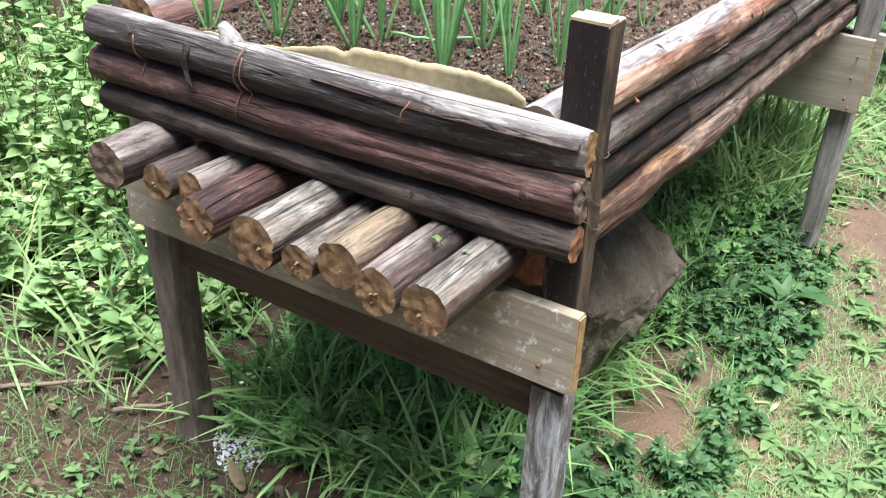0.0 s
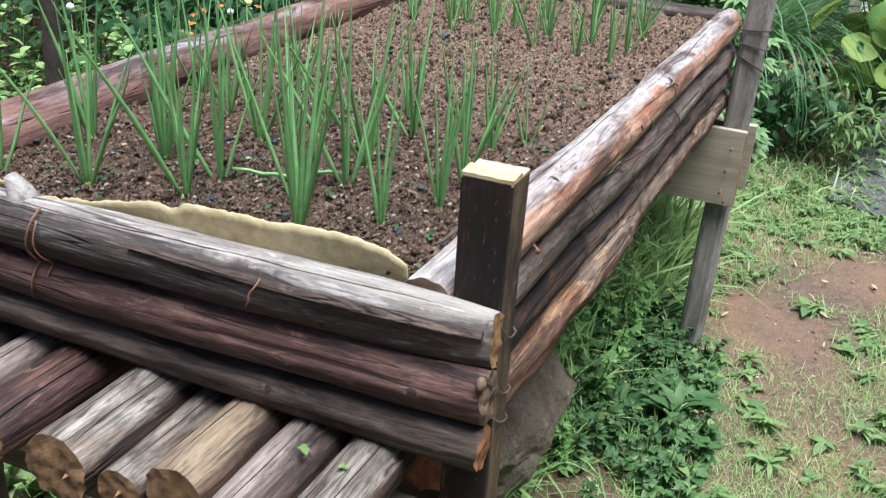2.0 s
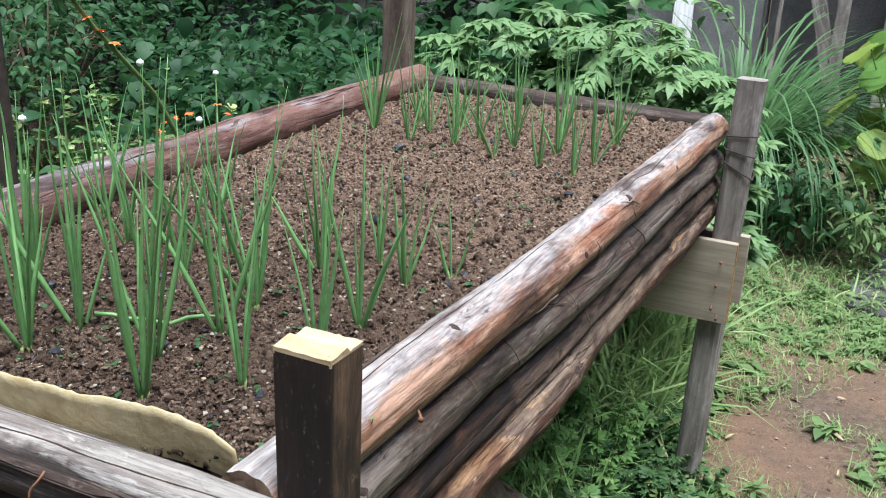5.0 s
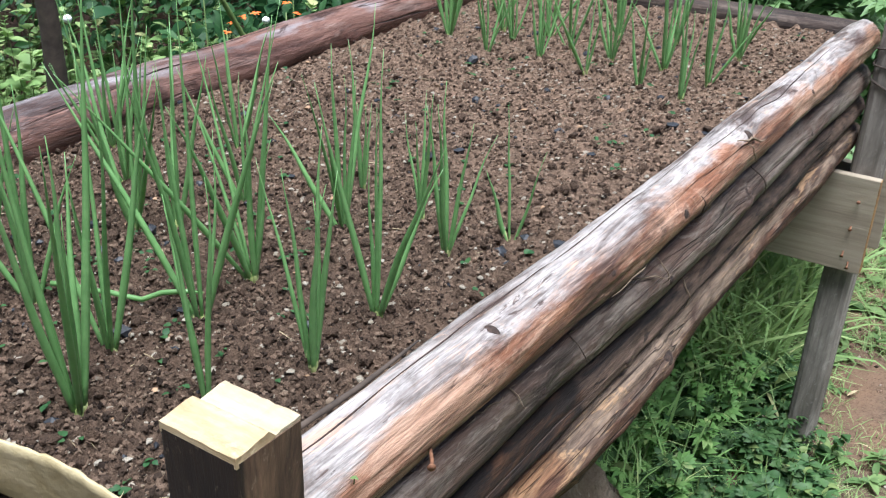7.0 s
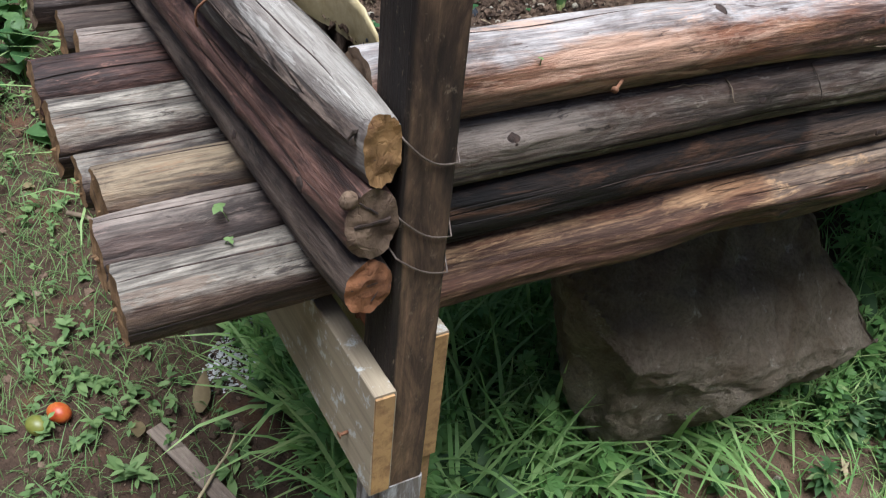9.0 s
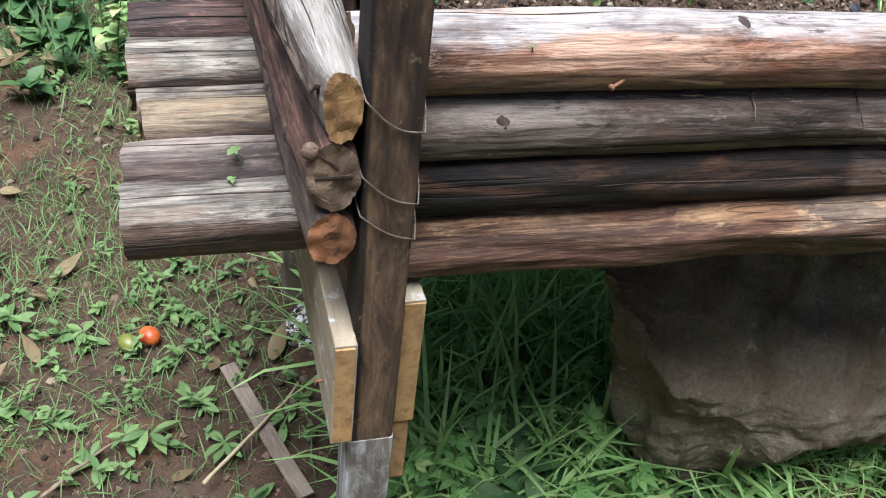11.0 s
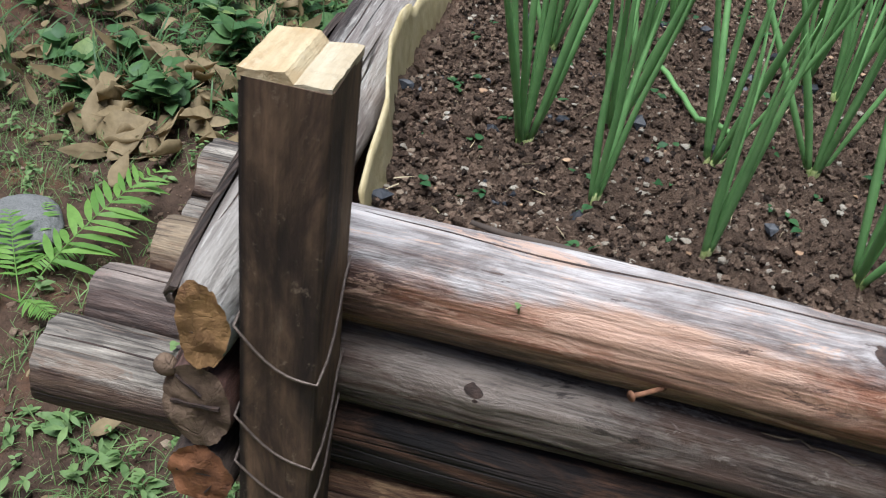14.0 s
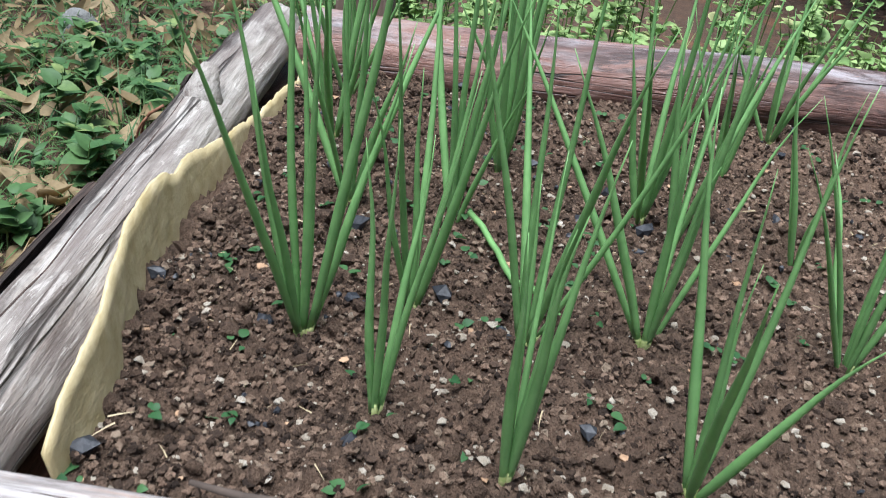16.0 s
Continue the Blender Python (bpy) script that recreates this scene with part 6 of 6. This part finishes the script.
fern(-1.10, -1.02, ((190, 0.26, 0.4), (120, 0.18, 0.6), (250, 0.24, 0.5)), 521)

# heap of big dry leaves
rng = np.random.default_rng(530)
for k in range(60):
    a, r = rng.random() * 6.28, rng.random() ** 0.6
    x, y = -1.98 + 0.36 * r * math.cos(a), -1.06 + 0.24 * r * math.sin(a)
    tm = sheet(0.36 + 0.2 * rng.random(), 1.0, 8, 0.5 + 0.8 * rng.random(), rng.choice((-0.9, -0.5, 0.8)), 0.8 + 0.2 * rng.random())
    tm[0][:, 2] += 0.06 * np.sin(9 * tm[0][:, 1] + 6 * rng.random()) * (0.3 + np.abs(tm[0][:, 0]) * 3)
    v, f = spread(tm, [(x, y, ground_z(x, y) + 0.015 + 0.05 * (1 - r) * rng.random())], np.array([rng.random() * 6.28]), np.array([rng.normal() * 0.25]), np.array([rng.normal() * 0.6]), np.array([0.09 + 0.08 * rng.random()]))
    ob = tagged(mesh_ob("dry_leaf", v, f.tolist(), DRY, None, True), "large curled dry brown leaf in a heap", "leaf", "dry leaves on the ground")
    so = ob.modifiers.new("thickness", "SOLIDIFY")
    so.thickness = 0.001

weeds("left_weeds", "broad-leaved weeds among dry leaves", spots(-3.6, -1.8, -1.7, 0.2, 120, 0.04, 0.20, 541, 0.8), BROAD, LUSH, 0.11, 542, (6, 12))
weeds("left_ground_cover", "low green ground cover on the bank", spots(-5.5, -2.2, -3.2, -0.2, 210, 0.05, 0.26, 543, 0.8), LANCE, LUSH, 0.13, 544, (8, 16), (0, 0.8), False)
weeds("near_weeds", "small rosettes of weeds in the earth", spots(-1.0, -0.35, -0.75, 0.0, 14, 0.02, 0.06, 546) + [(-0.66, -0.56, 0.03), (-0.60, -0.44, 0.04), (-0.55, -0.26, 0.04), (-0.68, -0.64, 0.05), (-0.5, -0.12, 0.04), (-0.62, -0.16, 0.03), (-0.9, -0.55, 0.05), (-1.05, -0.7, 0.12), (-1.08, -0.62, 0.1), (-0.85, -0.4, 0.03), (-0.95, -0.25, 0.04)], sheet(0.3, 1.0, 5, 0.25, 0.45, 1.25), LOW, 0.065, 545, (8, 13), (0.0, 0.6), False)

# sprouts growing out of cracks in the poles
for x, y, z, size, n, seed in ((-0.150, -0.085, 0.902, 0.011, 4, 571), (-0.105, -0.105, 0.906, 0.007, 3, 572), (-0.022, 0.178, 1.095, 0.004, 3, 573)):
    rng = np.random.default_rng(seed)
    root = empty("sprout", (x, y, z), label="tiny green sprout growing on the weathered pole", category="sprout")
    top = np.array([0.004 * rng.normal(), 0.004 * rng.normal(), size * 0.9])
    mesh_ob("stem", *tube([(0, 0, -0.006), tuple(top * 0.6), tuple(top)], [0.0007, 0.0006, 0.0005], 5), STEM, root, True)
    for q in range(n):
        v, f = spread(BROAD, top[None], np.array([q * 6.28 / n + rng.random()]), np.array([0.2]), np.array([0.2 * rng.normal()]), np.array([size * (0.8 + 0.4 * rng.random())]))
        mesh_ob("leaf", v, f.tolist(), LOW, root, True)
# tiny seedlings in the soil of the bed
rng = np.random.default_rng(550)
n = 190
y = 0.06 + 1.9 * rng.random(n) ** 1.6
x = np.array([bed_left(b) + 0.03 + (-0.13 - bed_left(b)) * rng.random() for b in y])
at = np.stack([x, y, [soil_z(a, b) + 0.006 for a, b in zip(x, y)]], -1)
at = np.repeat(at, 3, 0) + rng.normal(size=(n * 3, 3)) * np.array([0.004, 0.004, 0.001])
tagged(cloud("seedlings", [spread(BROAD, at, rng.random(n * 3) * 6.28, 0.1 + 0.5 * rng.random(n * 3), rng.normal(size=n * 3) * 0.3, 0.005 + 0.007 * rng.random(n * 3))], MID), "tiny green seedlings in the soil", "seedlings", "", "stuff")
# straw scraps on the soil
n = 260
y = 0.06 + 1.9 * rng.random(n) ** 1.4
x = np.array([bed_left(b) + 0.03 + (-0.13 - bed_left(b)) * rng.random() for b in y])
at = np.stack([x, y, [soil_z(a, b) + 0.006 for a, b in zip(x, y)]], -1)
tagged(cloud("straw_scraps", [spread(blade(0.06, 1.0, 3, 0.5), at, rng.random(n) * 6.28, 0.1 * rng.normal(size=n), rng.normal(size=n), 0.006 + 0.016 * rng.random(n))], STRAW), "scraps of straw on the soil", "straw", "", "stuff")
# a split sliver along the top of the long pole
V, F = tube([(-0.101 + 0.0006 * k, 0.13 + 0.030 * k, 1.092 + 0.002 * math.sin(k * 0.9) + (0.006 if k == 0 else 0)) for k in range(9)], [0.0018, 0.003, 0.0034, 0.003, 0.0034, 0.003, 0.0026, 0.002, 0.001], 6)
tagged(mesh_ob("bark_sliver", V, F, TRUNK, None, True), "thin dark sliver of bark resting on the soil", "bark")

# ---------------------------------------------------------------- flowers and stalks by the border
def stalk(pts, r, name, label, mat=STEM):
    V, F = tube(pts, [r * (1 - 0.5 * k / (len(pts) - 1)) for k in range(len(pts))], 7)
    root = empty(name, pts[0], label=label, category="flower")
    ob = mesh_ob("stem", V, F, mat, root, True)
    ob.matrix_parent_inverse = Matrix.Translation(pts[0]).inverted()
    return root


def blossom(root, p, size, seed, mat=FLOWER, petals=6):
    rng = np.random.default_rng(seed)
    cl = spread(sheet(0.5, 1.0, 4, 0.3, 0.5, 0.8), np.repeat(np.array([p], float), petals, 0), np.arange(petals) * 6.28 / petals + rng.random(), 0.1 + 0.6 * rng.random(petals), rng.normal(size=petals) * 0.3, size * (0.8 + 0.4 * rng.random(petals)))
    ob = mesh_ob("flower", cl[0], cl[1].tolist(), mat, root, True)
    ob.matrix_parent_inverse = Matrix.Translation(root.location).inverted()


g = stalk([(-1.72, 1.95, 0.1), (-1.70, 1.80, 0.80), (-1.70, 1.66, 1.03), (-1.70, 1.44, 1.25), (-1.70, 1.29, 1.43), (-1.70, 1.20, 1.55)], 0.010, "flower_stalk", "tall leaning stalk with orange-red flowers")
for k, (y, z) in enumerate(((1.30, 1.40), (1.33, 1.42), (1.36, 1.355), (1.40, 1.28), (1.45, 1.24), (1.25, 1.50), (1.50, 1.20))):
    blossom(g, (-1.685, y, z), 0.035 if k < 3 else 0.022, 600 + k)
for k in range(9):
    rng = np.random.default_rng(620 + k)
    x, y = -1.35 - 0.45 * rng.random(), 1.3 + 1.0 * rng.random()
    z = 0.80 + 0.16 * rng.random()
    g = stalk([(x, y, 0.1), (x + 0.02, y, z * 0.6), (x + 0.03 * rng.normal(), y + 0.02, z)], 0.004, "flower", "small orange-red flowers on thin stems")
    for q in range(3):
        blossom(g, (x + 0.04 * rng.normal(), y + 0.04 * rng.normal(), z + 0.02 * rng.normal()), 0.018, 640 + k * 3 + q)
for k, (x, y, z) in enumerate(((-1.7, 1.61, 1.13), (-1.6, 1.75, 0.94), (-1.75, 1.2, 1.02), (-1.9, 2.2, 1.0), (-1.5, 0.6, 0.55), (-1.9, 0.75, 0.6), (-1.7, 0.5, 0.45))):
    g = stalk([(x + 0.03, y + 0.02, 0.1), (x, y, z * 0.6), (x, y, z)], 0.003, "seed_head", "round white seed head on a thin stalk")
    bm = bmesh.new()
    bmesh.ops.create_icosphere(bm, subdivisions=3, radius=0.011)
    for w in bm.verts:
        w.co *= 1 + 0.18 * noise.noise(w.co * 400)
    bm.transform(Matrix.Translation((x, y, z)))
    p = part("puff", bm, PUFF, g, "", True)
    p.matrix_parent_inverse = Matrix.Translation(g.location).inverted()
# strappy leaves by the border, and a thin trunk
for x, y, n, ln, seed in ((-1.55, 0.85, 26, 0.75, 651), (-1.75, 1.25, 22, 0.8, 652), (-1.5, 0.45, 18, 0.6, 653)):
    rng = np.random.default_rng(seed)
    root = empty("strap_leaf_plant", (x, y, ground_z(x, y)), label="clump of long strappy green leaves", category="plant")
    for d in (0.9, 1.6):
        a = rng.random(n // 2) * 6.28
        for q in range(n // 2):
            v, f = spread(blade(0.035, 1.0, 8, d), [(0.02 * math.cos(a[q]), 0.02 * math.sin(a[q]), 0)], a[q:q + 1] - math.pi / 2, np.array([1.2 + 0.3 * rng.random()]), np.array([0.2 * rng.normal()]), np.array([ln * (0.7 + 0.5 * rng.random())]))
            mesh_ob("leaf", v, f.tolist(), LEMON, root, True)
stick((-1.85, 1.2, 0.0), (-1.83, 1.22, 2.2), 0.034, TRUNK, "thin_trunk", "thin dark trunk standing among weeds", "trunk", 8)
# arching vine over the far plants
g = stalk([(-1.1, 5.2, 0.3), (-1.35, 5.2, 0.85), (-1.25, 5.2, 1.1), (-0.95, 5.2, 1.2), (-0.65, 5.2, 1.15), (-0.45, 5.2, 0.9)], 0.008, "vine", "arching vine shoot with small leaves")
rng = np.random.default_rng(660)
n = 34
t = rng.random(n)
at = np.stack([-1.35 + 0.9 * t, np.full(n, 5.2), 0.92 + 0.28 * np.sin(np.pi * (0.12 + 0.8 * t))], -1) + rng.normal(size=(n, 3)) * 0.03
v, f = spread(BROAD, at, rng.random(n) * 6.28, rng.normal(size=n) * 0.4, rng.normal(size=n) * 0.3, 0.06 + 0.05 * rng.random(n))
ob = mesh_ob("foliage", v, f.tolist(), BRIGHT, g, True)
ob.matrix_parent_inverse = Matrix.Translation(g.location).inverted()

# ---------------------------------------------------------------- blocks of the boundary wall
bm = bmesh.new()
bmesh.ops.create_cube(bm, size=1.0, matrix=Matrix.Diagonal((0.384, 0.03, 0.184, 1)))
bmesh.ops.bevel(bm, geom=bm.edges[:], offset=0.008, segments=1, affect="EDGES")
block_mesh = bpy.data.meshes.new("block")
bm.to_mesh(block_mesh)
bm.free()
block_mesh.materials.append(BLOCK)
rng = random.Random(77)
for row in range(12):
    for col in range(13):
        ob = new("block", block_mesh)
        ob.parent = wall
        ob.matrix_basis = pose(-7.3 + 0.40 * col + (0.2 if row % 2 else 0), 7.612 + rng.uniform(-0.004, 0.004), 0.05 + 0.20 * row, rng.uniform(-0.6, 0.6), rng.uniform(-0.5, 0.5), 0)
